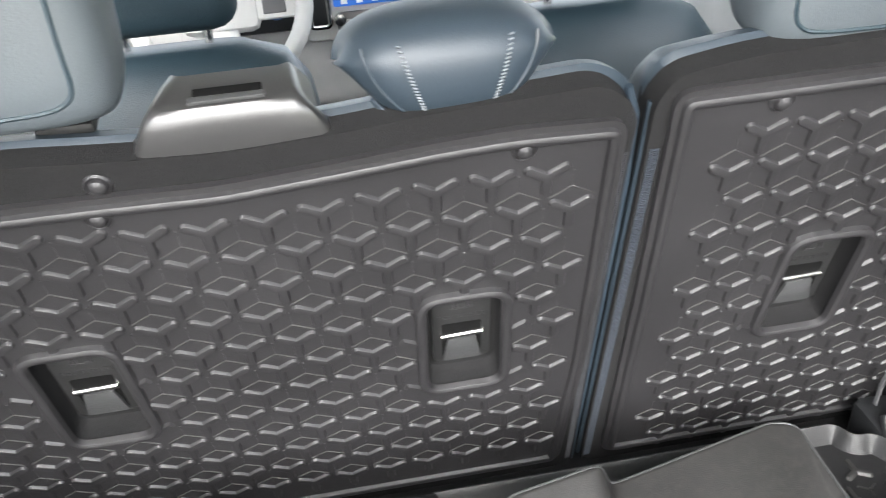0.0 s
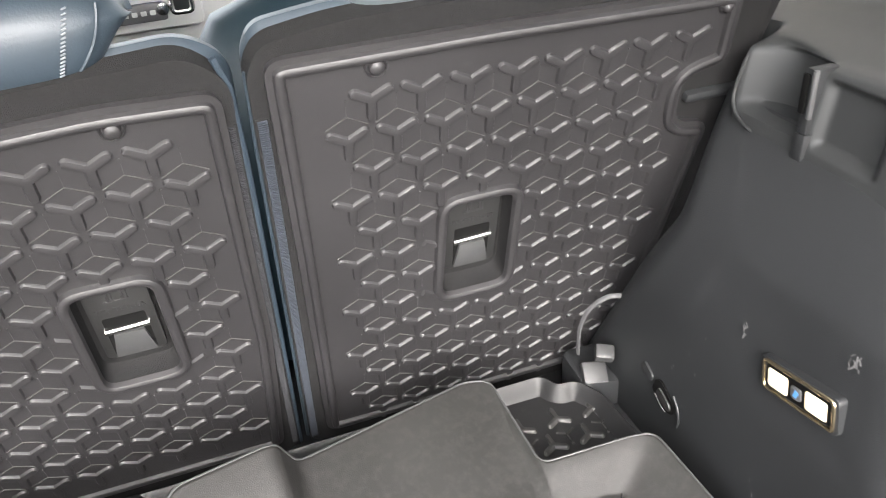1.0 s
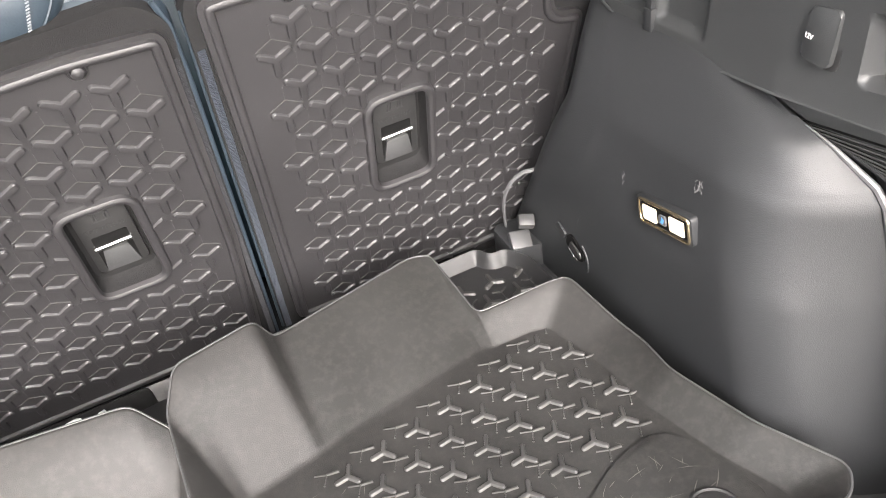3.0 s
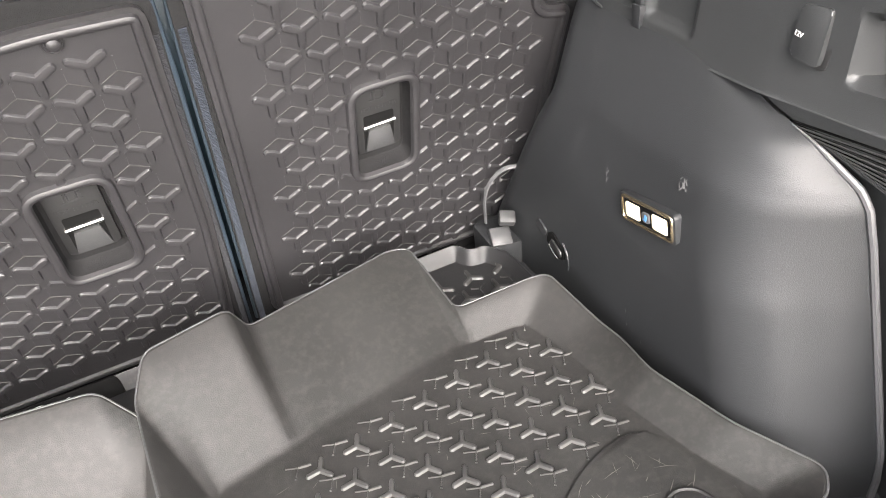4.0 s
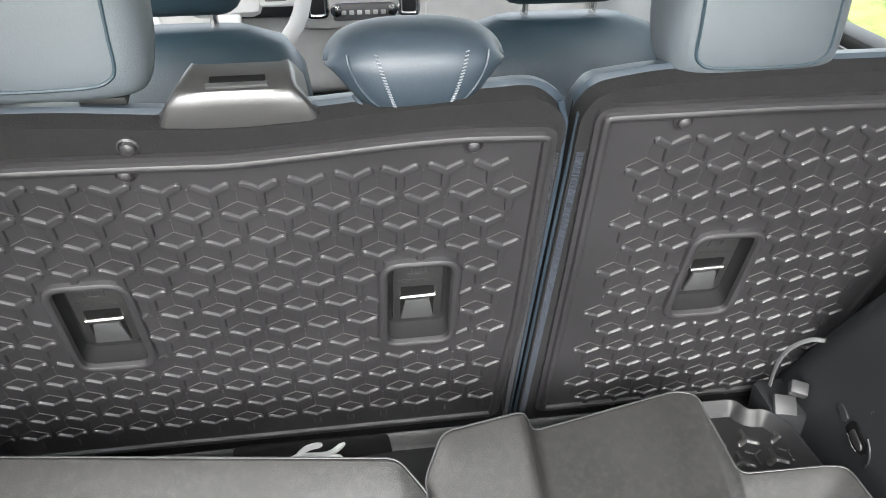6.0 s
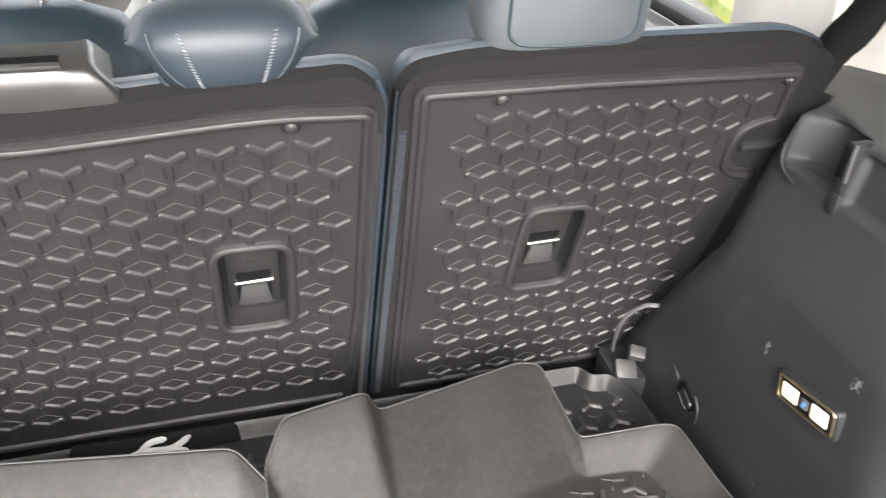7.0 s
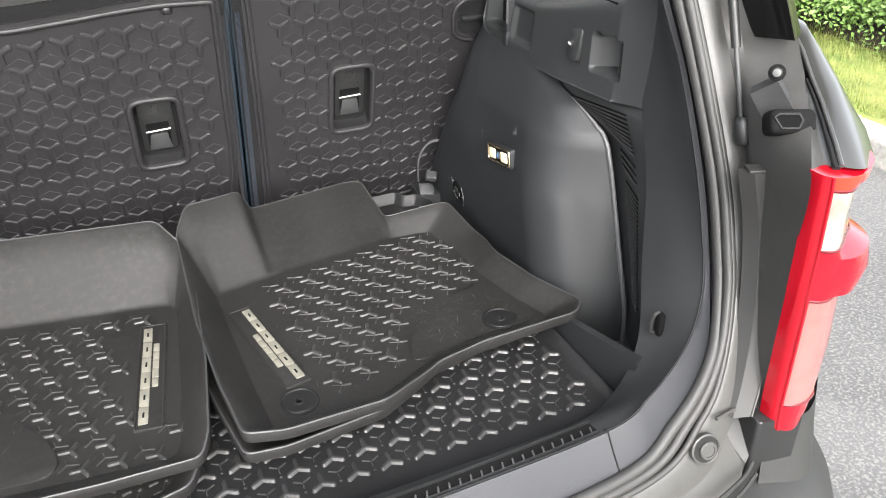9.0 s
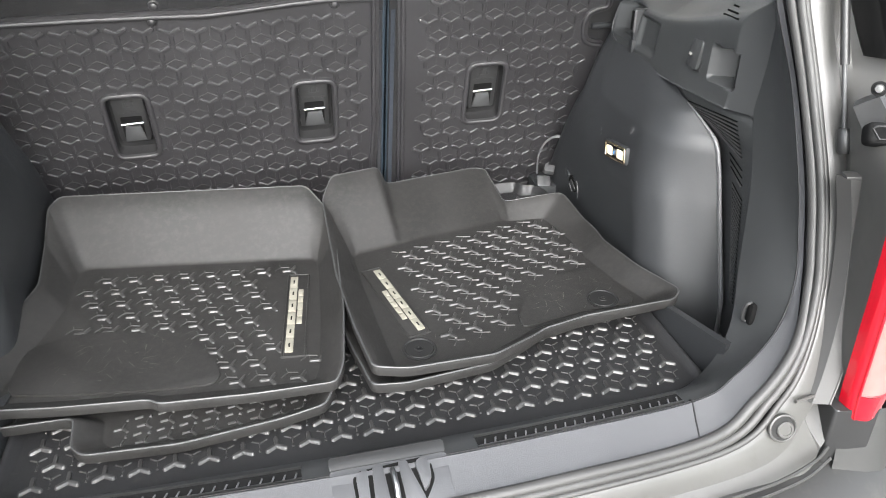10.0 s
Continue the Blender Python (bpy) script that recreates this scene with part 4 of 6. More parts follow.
def middle_headrest(parent):
    """The low middle headrest: narrow foot, a rear bulge and a crown that slopes down to the front."""
    loop = [(0.530, -0.03), (0.537, -0.016), (0.552, -0.011), (0.572, -0.013), (0.588, -0.02), (0.599, -0.033), (0.602, -0.05), (0.598, -0.075), (0.589, -0.1), (0.575, -0.115), (0.553, -0.116), (0.535, -0.105), (0.527, -0.07)]
    prof = catmull([(v, w, 0) for v, w in loop + loop[:1]], 3)[:-1]
    mid = Vector((0.566, -0.06, 0))

    def half(v):
        return 0.0675 + 0.0205 * min(1.0, max(0.0, (v - 0.53) / 0.055)) - 0.006 * max(0.0, (v - 0.585) / 0.02)

    rails = []
    for k in range(25):
        t = -1 + 2 * k / 24
        sx = math.copysign(1 - (1 - abs(t)) ** 1.7, t)
        shrink = max(0.0015, 1 - abs(sx) ** 2.9) ** 0.46
        row = []
        for p in prof:
            q = mid + (p - mid) * shrink
            row.append((-0.009 + sx * half(p.x), q.x, q.y))
        rails.append(row)
    verts, faces = loft(rails, closed=True)
    n = len(prof)
    faces += [tuple(range(n)), tuple(range(24 * n, 25 * n))]
    h = mesh_object("headrest", verts, faces, LEATHER, parent, "navy leather middle headrest with pale stitching")

    def skin(x, v):
        back = prof[:len(prof) // 2]
        z = min(back, key=lambda p: abs(p.x - v)).y
        for a, b in zip(back, back[1:]):
            if min(a.x, b.x) <= v <= max(a.x, b.x) and abs(a.x - b.x) > 1e-6:
                z = a.y + (b.y - a.y) * (v - a.x) / (b.x - a.x)
        sx = (x + 0.009) / half(v)
        return mid.y + (z - mid.y) * max(0.0015, 1 - abs(sx) ** 2.9) ** 0.46

    for sd in (-1, 1):
        for k in range(20):
            t = k / 19
            x, v = -0.006 + sd * (0.025 + 0.017 * t), 0.542 + 0.052 * t
            z = skin(x, v) + 0.001
            bm = bmesh.new()
            box(bm, (0, 0, 0), (0.0042, 0.0014, 0.0014), 0.0004, Matrix.Translation((x, v, z)) @ Matrix.Rotation(sd * radians(20), 4, "Z"), 1)
            part("stitch", bm, STITCH, h)
        pts = [(-0.009 + sd * x, v, skin(-0.009 + sd * x, v)) for x, v in ((0.034, 0.54), (0.047, 0.553), (0.058, 0.568), (0.064, 0.582), (0.066, 0.592))]
        bm = bmesh.new()
        tube_into(bm, catmull(pts, 4), 0.0014, 6)
        part("seam", bm, LEATHER, h)
    bm = bmesh.new()
    tube_into(bm, catmull([(-0.07, 0.545, -0.035), (-0.06, 0.54, -0.022), (-0.04, 0.538, -0.0155), (0.022, 0.538, -0.0155), (0.042, 0.54, -0.022), (0.052, 0.545, -0.035)], 5), 0.0026, 7)
    part("welt", bm, LEATHER_LIGHT, h)
    for x in (-0.06, 0.042):
        bm = bmesh.new()
        box(bm, (x, 0.532, -0.056), (0.026, 0.016, 0.03), 0.005)
        part("sleeve", bm, RUBBER_DARK, h, "black plastic post sleeve")
    return h


mid_rest = middle_headrest(seat_l)
mid_rest.location = (0.005, -0.004, 0)
headrest(seat_l, -0.348, 0.556, 0.214, 0.2, 0.11, 0.02)
headrest(seat_r, 0.3315, 0.546, 0.189, 0.2, 0.11, 0.02)

# ---- boot: cargo liner ----
LP, LH = 0.0478, 0.0388
liner = thing("cargo_liner", "black rubber cargo liner with raised three-armed marks on the boot floor", "cargo liner")


def cargo_liner():
    edge = rounded([(-0.5, 0.03), (0.5, 0.03), (0.535, 0.06), (0.52, 0.3), (0.51, 0.74), (0.49, 0.775), (0.465, 0.775), (0.455, 0.80), (-0.455, 0.80), (-0.465, 0.775), (-0.49, 0.775), (-0.51, 0.74), (-0.52, 0.3), (-0.535, 0.06)], 0.02, 4)
    inner = inset(edge, 0.014)
    rows = [(inner, 0.0), (inset(edge, 0.008), 0.006), (inset(edge, 0.004), 0.016), (edge, 0.02), (inset(edge, -0.004), 0.017), (inset(edge, -0.004), -0.005)]
    # the rear edge stays low
    lip = lambda x, y, z: z * min(1, max(0.15, (y - 0.06) / 0.06)) if z > 0 else z
    verts, faces = loft([[(x, y, lip(x, y, z)) for x, y in r] for r, z in rows], closed=True)
    faces.append(tuple(range(len(inner))))
    mesh_object("tray", verts, faces, LINER, liner)
    verts, faces = [], []
    for k in range(19):
        for j in range(22):
            x, y = 0.471 + (LP / 2 if k % 2 else 0) - LP * j, 0.0785 + LH * k
            if abs(x) < 0.505 and y < 0.77:
                star(verts, faces, x, y, -0.0003, radians(90), 0.0185, 0.0034, 0.004, bias=0.6)
                if k:
                    small_star(verts, faces, x, y - 0.0262, -0.0003, radians(270), 0.013, 0.0015, 0.0022)
    tagged(mesh_object("moulded_relief", verts, faces, RELIEF, liner), kind="stuff")


cargo_liner()


# ---- boot: wheel housings and side trim ----
def wheelhouse(s):
    e = thing("wheel_housing", "black grained plastic wheel housing trim beside the boot floor", "side trim", "boot side trims")

    def plan(y):
        if y > 0.345:
            return 0.542
        if y > 0.267:
            return 0.623 - math.sqrt(max(0.0, 0.081 ** 2 - (0.345 - y) ** 2))
        return 0.6012 + (0.267 - y) * 2.6

    def flat(y, z):
        tt = max(0.0, (z - 0.12) / 0.262)
        yf = front(z)
        tf = min(1.0, max(0.0, (y - (yf - 0.05)) / 0.05))
        lamp = 0.004 * math.exp(-(((y - 0.48) / 0.075) ** 4 + ((z - 0.222) / 0.035) ** 4))
        return plan(y - 0.28 * max(0.0, z)) + 0.072 * tt ** 3.5 + 0.05 * (1 - math.sqrt(max(0.0, 1 - tf * tf))) + lamp

    def front(z):
        return 0.872 - 0.56 * z + 0.085 * max(0.0, (z - 0.27) / 0.11) ** 1.5

    def ridge(z):
        pts = ((-0.08, 0.664), (0.0, 0.666), (0.26, 0.654), (0.306, 0.648), (0.342, 0.628), (0.361, 0.62), (0.372, 0.624), (0.4, 0.643))
        for (z0, x0), (z1, x1) in zip(pts, pts[1:]):
            if z <= z1:
                return x0 + (x1 - x0) * (z - z0) / (z1 - z0)
        return pts[-1][1]

    def f(y, z):
        pull = (ridge(z) - flat(rear(z), z)) * math.exp(-((y - rear(z)) / 0.035) ** 2)
        return s * (flat(y, z) + pull), y, z

    def rear(z):
        pts = ((-0.08, 0.228), (0.0, 0.229), (0.1, 0.256), (0.29, 0.308), (0.306, 0.319), (0.342, 0.36), (0.361, 0.41), (0.372, 0.447), (0.402, 0.5))
        for (z0, y0), (z1, y1) in zip(pts, pts[1:]):
            if z <= z1:
                return y0 + (y1 - y0) * (z - z0) / (z1 - z0)
        return pts[-1][1]

    rows = []
    for z in linspace(-0.07, 0.29, 34) + linspace(0.297, 0.4, 22):
        a, b = rear(z), front(z)
        rows.append([list(f(a + (b - a) * u, z)) for u in [k / 80 for k in range(81)]])
    top0 = next(i for i, r in enumerate(rows) if r[0][2] > 0.2)
    for _ in range(40):
        xs = [[p[0] for p in r] for r in rows]
        for i in range(top0, len(rows) - 1):
            for k in range(1, 60):
                rows[i][k][0] = 0.4 * xs[i][k] + 0.2 * (xs[i - 1][k] + xs[i + 1][k]) + 0.1 * (xs[i][k - 1] + xs[i][k + 1])
    mesh_object("housing", *loft(rows), TRIM, e)
    # grey bead, paler than the housing: the sky glint on the ridge, as colour
    bm = bmesh.new()
    tube_into(bm, [(f(rear(z), z)[0] - s * 0.002, rear(z) - 0.001, z) for z in linspace(-0.06, 0.29, 10) + linspace(0.3, 0.352, 8)], [0.004] * 12 + [0.0036, 0.0032, 0.0028, 0.0022, 0.0014, 0.0006], 8)
    part("rolled_edge", bm, GREYP, e, "rolled edge with its sky highlight in the colour")
    # wall behind the bulge, with louvres: a short fan above, a long ladder below
    back = ((-0.08, 0.645, 0.14), (0.06, 0.643, 0.165), (0.17, 0.641, 0.172), (0.28, 0.6425, 0.192), (0.36, 0.6495, 0.226), (0.42, 0.652, 0.245))

    def behind(z):
        for (z0, x0, y0), (z1, x1, y1) in zip(back, back[1:]):
            if z <= z1:
                t = (z - z0) / (z1 - z0)
                return x0 + (x1 - x0) * t, y0 + (y1 - y0) * t
        return back[-1][1:]

    def foot(z):
        away = 1 - min(1.0, max(0.0, (z - 0.3) / 0.06))
        return s * (ridge(z) + 0.004 + 0.012 * away), rear(z) + 0.004 + 0.014 * away, z

    zs = linspace(-0.075, 0.29, 16) + linspace(0.3, 0.365, 10) + [0.375, 0.402]
    edge = [foot(z) if z < 0.366 else (s * 0.664, 0.48, z) for z in zs]
    rear_line = [(s * behind(z)[0], behind(z)[1], z) for z in zs]
    mid = [tuple((a + b) / 2 for a, b in zip(p, q)) for p, q in zip(edge, rear_line)]
    # paler colour than the housing makes up for the shade behind the bulge
    mesh_object("vent_wall", *loft([edge, mid, rear_line]), TRIM_SIDE, e)

    def on_wall(y, z):
        xe, ye = abs(foot(z)[0]), foot(z)[1]
        xb, yb = behind(z)
        return (xb + (xe - xb) * (y - yb) / (ye - yb)) - 0.0012

    fan = [((0.394 - 0.072 * k / 8.6, 0.350 - 0.027 * k / 8.6), (0.262 - 0.026 * k / 8.6, 0.359 - 0.058 * k / 8.6)) for k in range(9)]
    ladder = [((0.285 - 0.004 * k, 0.293 - 0.011 * k), (0.231 - 0.004 * k, 0.285 - 0.012 * k)) for k in range(3)]
    ladder += [((0.263 - 0.055 * k / 25, 0.247 - 0.19 * k / 25), (0.214 - 0.034 * k / 25, 0.238 - 0.185 * k / 25)) for k in range(26)]
    for a, b in fan + ladder:
        # near-black rod on the wall stands in for the shaded gap between slats
        bm = bmesh.new()
        tube_into(bm, [(s * on_wall(*a), *a), (s * on_wall(*b), *b)], 0.0011, 5)
        part("louvre_shade", bm, GRILLE_DARK, e)
        bm = bmesh.new()
        tube_into(bm, [(s * (on_wall(*a) - 0.001), a[0], a[1] - 0.0035), (s * (on_wall(*b) - 0.001), b[0], b[1] - 0.0035)], 0.0009, 5)
        part("slat", bm, TRIM_SOFT, e)
    # scuffs on the plastic
    rng = random.Random(31)
    for y0, z0, ry, rz, n in ((0.709, 0.261, 0.01, 0.014, 26), (0.72, 0.234, 0.006, 0.012, 14), (0.443, 0.281, 0.006, 0.008, 14), (0.558, 0.235, 0.003, 0.008, 8), (0.5, 0.06, 0.05, 0.05, 9), (0.62, 0.15, 0.06, 0.05, 8)):
        bm = bmesh.new()
        for k in range(n):
            y, z, w, h, tilt = y0 + rng.gauss(0, ry * 0.5), z0 + rng.gauss(0, rz * 0.5), rng.uniform(0.0003, 0.0009), rng.uniform(0.0012, 0.004), rng.uniform(-0.9, 0.9)
            q = []
            for du, dv in ((-w, -h), (w, -h * 0.7), (w * 0.6, h), (-w, h * 0.8)):
                yy, zz = y + du * math.cos(tilt) - dv * math.sin(tilt), z + du * math.sin(tilt) + dv * math.cos(tilt)
                x = f(yy, zz)[0]
                q.append(bm.verts.new((x - s * 0.0007, yy, zz)))
            bm.faces.new(q)
        tagged(part("scuff", bm, SCUFF, e, "pale scuff marks"), kind="stuff")
    # foot of the housing
    rows = [[f(y, -0.02) for y in linspace(0.27, 0.86, 30)], [(s * 0.53, y, -0.02) for y in linspace(0.27, 0.86, 30)]]
    mesh_object("foot", *loft(rows), TRIM, e)
    return e


wheelhouse(1)
wheelhouse(-1)


def side_trim(s):
    e = thing("upper_side_trim", "black plastic upper side trim of the boot with pockets and a vent", "side trim", "boot side trims")
    prof = [(0.64, 0.343), (0.612, 0.345), (0.613, 0.37), (0.616, 0.39), (0.62, 0.42), (0.624, 0.446), (0.627, 0.458), (0.634, 0.464), (0.65, 0.47), (0.68, 0.485), (0.702, 0.499), (0.717, 0.51), (0.735, 0.52)]

    def cut(v, a, b, r):
        return max(0.0, min(1.0, (v - a) / r, (b - v) / r))

    def ease(t):
        return t * t * (3 - 2 * t)

    curve = catmull([(x, z, 0) for x, z in prof], 8)
    rails = []
    for u in linspace(0, 1, 210):
        y = 0.2 + 0.62 * u
        row = []
        for c in curve:
            k = max(0.0, (c.y - 0.376) / 0.15)
            rise = (-0.18 * max(0, y - 0.534) + 1.15 * max(0, 0.534 - y) ** 1.3) * min(1.0, k) ** 2.2 + 0.06 * max(0.0, 0.55 - y) * max(0.0, 1 - k)
            x, z = c.x, max(c.y + rise, 0.366 + 0.03 * (0.647 - y) + 0.08 * (c.y - 0.345))
            # scoop before the load cover holder, shallow pocket behind it
            deep = max(0.0, min(1.0, (0.7 - y) / 0.05))
            x += 0.03 * math.sin(deep * math.pi / 2) * ease(cut(y, 0.601, 0.8, 0.006)) * ease(cut(z, 0.392, 0.464, 0.012))
            x += 0.009 * ease(cut(y, 0.517, 0.598, 0.012)) * ease(cut(z, 0.388, 0.456, 0.01))
            x += 0.1 * max(0.0, 0.42 - y) * max(0.0, 1 - 1.5 * k)
            scoop = ease(cut(y, 0.272, 0.343, 0.006)) * ease(cut(z, 0.408, 0.468, 0.006))
            x += scoop * (0.004 + 0.085 * max(0, (0.343 - y) / 0.07))
            x = max(x, 0.668 - (y - 0.2) * 0.5) if y < 0.28 else x
            x += max(0.0, 0.674 - x) * ease(cut(y, 0.7, 1.2, 0.016))
            row.append((s * x, y, z))
        rails.append(row)
    mesh_object("wall", *loft(rails), TRIM_SIDE, e)
    bm = bmesh.new()
    tube_into(bm, [(s * x, y, z) for x, y, z in catmull([(0.626, 0.7, 0.445), (0.619, 0.703, 0.412), (0.615, 0.698, 0.398), (0.612, 0.684, 0.388), (0.61, 0.662, 0.383)], 6)], [0.001] + [0.0019] * 23 + [0.0008], 7)
    part("bead", bm, TRIM_SIDE, e)
    bm = bmesh.new()
    box(bm, (s * 0.626, 0.603, 0.424), (0.026, 0.011, 0.076), 0.0015)
    box(bm, (s * 0.621, 0.6025, 0.39), (0.02, 0.014, 0.026), 0.0015)
    slot = part("cover_slot", bm, TRIM, e, "black slotted holder for a load cover")
    bm = bmesh.new()
    box(bm, (s * 0.6115, 0.5955, 0.441), (0.004, 0.004, 0.044), 0.0008)
    part("strip", bm, GREYP, slot, "narrow grey edge strip")
    bm = bmesh.new()
    box(bm, (s * 0.6105, 0.6045, 0.44), (0.002, 0.007, 0.036), 0.0006)
    part("slot", bm, GRILLE_DARK, slot)
    for y in (0.574, 0.586):
        bm = bmesh.new()
        tube_into(bm, [(s * 0.6295, y, 0.404), (s * 0.634, y, 0.442)], 0.0018, 6)
        part("rib", bm, TRIM_SIDE, e)
    bm = bmesh.new()
    box(bm, (s * 0.644, 0.29, 0.434), (0.004, 0.004, 0.05), 0.001)
    part("grip", bm, TRIM_SIDE, e)
    # dark rods on the ledge, with the slots' inner shade as colour
    for p, q in (((0.656, 0.346, 0.526), (0.651, 0.326, 0.528)), ((0.649, 0.351, 0.518), (0.636, 0.304, 0.524)), ((0.64, 0.347, 0.513), (0.631, 0.292, 0.518))):
        bm = bmesh.new()
        tube_into(bm, [(s * (x - 0.0008), y, z + 0.0005) for x, y, z in (p, q)], 0.0016, 6)
        part("vent_slot", bm, GRILLE_DARK, e, "dark vent slot")
    bm = bmesh.new()
    slab(bm, rounded([(0.366, 0.414), (0.398, 0.417), (0.397, 0.461), (0.366, 0.464)], 0.006), 0.0, 0.0085, 0.0022)
    for v in bm.verts:
        v.co = Vector((s * (0.6135 + 0.16 * (v.co.y - 0.41) + 0.0085 - v.co.z), v.co.x, v.co.y))
    cap = part("socket_cover", bm, TRIM_SIDE, e, "black socket cover with a small white mark")
    bm = bmesh.new()
    slab(bm, rounded([(0.361, 0.411), (0.4, 0.414), (0.399, 0.465), (0.361, 0.468)], 0.007), 0.0, 0.006, 0.001)
    for v in bm.verts:
        v.co = Vector((s * (0.6195 + 0.16 * (v.co.y - 0.41) + 0.006 - v.co.z), v.co.x, v.co.y))
    part("surround", bm, RUBBER_DARK, cap, "dark socket surround")
    mark = word("12V", 0.0062, WHITE, cap)
    mark.matrix_local = Matrix(((0, 0.16, -s, s * 0.6166), (-s, 0, 0, 0.392), (0, 1, 0, 0.435), (0, 0, 0, 1)))
    return e


side_trim(1)
side_trim(-1)


def side_bin(s):
    e = thing("side_bin", "open black plastic storage bin beside the boot floor", "storage bin", "boot side bins")
    bm = bmesh.new()
    vs_ = [bm.verts.new((s * x, y, z)) for x, y, z in ((0.548, 0.044, 0.082), (0.535, 0.2, 0.05), (0.528, 0.3, 0.035), (0.548, 0.044, -0.06), (0.53, 0.2, -0.06), (0.525, 0.3, -0.06), (0.562, 0.05, 0.08), (0.55, 0.2, 0.048), (0.543, 0.3, 0.033), (0.562, 0.05, -0.06), (0.545, 0.2, -0.06), (0.54, 0.3, -0.06))]
    for q in ((0, 1, 4, 3), (1, 2, 5, 4), (6, 7, 1, 0), (7, 8, 2, 1), (9, 10, 7, 6), (10, 11, 8, 7), (0, 3, 9, 6)):
        bm.faces.new([vs_[i] for i in q])
    part("rail", bm, TRIM, e)
    bm = bmesh.new()
    box(bm, (s * 0.61, 0.17, -0.055), (0.14, 0.27, 0.01), 0.002)
    part("bin_floor", bm, TRIM_SOFT, e)
    return e


side_bin(1)
side_bin(-1)


# ---- loose floor mats ----
def mat_rings(rim, floor, corner):
    """Rounds the corners of both outlines alike."""
    out_r, out_f = [], []
    n = len(rim)
    for i in range(n):
        ra, rb, rc = (Vector(rim[(i + k) % n]) for k in (-1, 0, 1))
        fa, fb, fc = (Vector(floor[(i + k) % n]) for k in (-1, 0, 1))
        ta, tc = min(0.45, corner / max(1e-4, (ra - rb).length)), min(0.45, corner / max(1e-4, (rc - rb).length))
        for k in range(6):
            t = k / 5
            for out, a, b, c in ((out_r, ra, rb, rc), (out_f, fa, fb, fc)):
                p, q = b.lerp(a, ta), b.lerp(c, tc)
                out.append((1 - t) ** 2 * p + 2 * t * (1 - t) * b + t * t * q)
    return out_r, out_f


def mat_body(parent, rim, floor, corner=0.013):
    r, f = mat_rings(rim, floor, corner)
    c = sum(f, Vector()) / len(f)
    rails = []
    for t in (0.0, 0.02, 0.04, 0.06, 0.08, 0.1, 0.4, 0.7, 1.0):
        row = []
        for a, b in zip(f, r):
            h = b - a
            q = a + h * t
            q.z = a.z + h.z * (t - 0.05 if t > 0.1 else t * t / 0.2) / 0.95
            row.append(q)
        rails.append(row)
    outw = []
    for a, b in zip(f, r):
        d = Vector((b.x - a.x, b.y - a.y, 0))
        outw.append(d.normalized() if d.length > 1e-5 else Vector((0, 0, 0)))
    for k, d, z in ((1.0, 0.003, 0.001), (1.0, 0.0058, 0.0002), (1.0, 0.0068, -0.002), (1.0, 0.0064, -0.009), (1.0, 0.0056, -0.0165), (0.97, 0.003, -0.0175), (0.6, 0.003, -0.0065), (0.0, 0.002, -0.0065)):
        rails.append([a.lerp(b, k) + o * d + Vector((0, 0, z)) for a, b, o in zip(f, r, outw)])
    verts, faces = loft(rails, closed=True)
    n = len(f)
    faces.append(tuple(range(n)))
    faces.append(tuple(range((len(rails) - 1) * n, len(rails) * n)))
    tray = mesh_object("tray", verts, faces, MAT, parent)
    # thin tube paler than the mat paints the light along the rim
    bm = bmesh.new()
    tube_into(bm, [b + o * 0.005 + Vector((0, 0, 0.0004)) for b, o in zip(r, outw)], 0.0015, 6, closed=True)
    part("lip", bm, TRIM_SOFT, tray, "thin lip, paler for its edge highlight")
    return tray


def badge(parent, m, length, width):
    """A raised name plate: sunken frame with a row of plain ivory bars and a shorter row beside it."""
    bm = bmesh.new()
    out = rounded([(-length / 2, -width / 2), (length / 2, -width / 2), (length / 2, width / 2), (-length / 2, width / 2)], 0.006)
    slab(bm, out, -0.001, 0.0016, 0.0006)
    ring_into(bm, inset(out, 0.0025), 0.0016, 0.0014, 0.0014)
    plate = part("badge_plate", bm, MAT, parent)
    plate.matrix_local = m
    w = (length - 0.022) / 6
    for i in range(6):
        bm = bmesh.new()
        x = -length / 2 + 0.011 + w * (i + 0.5)
        slab(bm, rounded([(x - w * 0.47, 0.001), (x + w * 0.47, 0.001), (x + w * 0.47, 0.0142), (x - w * 0.47, 0.0142)], 0.0012), 0.001, 0.0034, 0.0005)
        letter = part("badge_bar", bm, IVORY, plate)
        bm = bmesh.new()
        slab(bm, [(x - w * 0.14, 0.0062), (x + w * 0.14, 0.0062), (x + w * 0.14, 0.009), (x - w * 0.14, 0.009)], 0.0032, 0.0037)
        part("opening", bm, DEEP_BLACK, letter)
    for i in range(5):
        bm = bmesh.new()
        x = (i - 1.2) * w * 0.56
        slab(bm, rounded([(x - w * 0.255, -0.0105), (x + w * 0.255, -0.0105), (x + w * 0.255, -0.0015), (x - w * 0.255, -0.0015)], 0.001), 0.001, 0.0032, 0.0004)
        part("badge_bar", bm, IVORY, plate)


def eyelet(parent, x, y, z):
    bm = bmesh.new()
    disc_into(bm, [(0.029, 0), (0.029, 0.0022), (0.0265, 0.003), (0.0245, 0.0012), (0.0235, 0.0012), (0.0225, 0.0024), (0.008, 0.0024), (0.0075, 0.0036), (0.0045, 0.0036), (0.004, -0.0), (0.001, -0.0)], 28, Matrix.Translation((x, y, z)))
    part("eyelet", bm, SEAL_DARK, parent, "black plastic fixing eyelet")


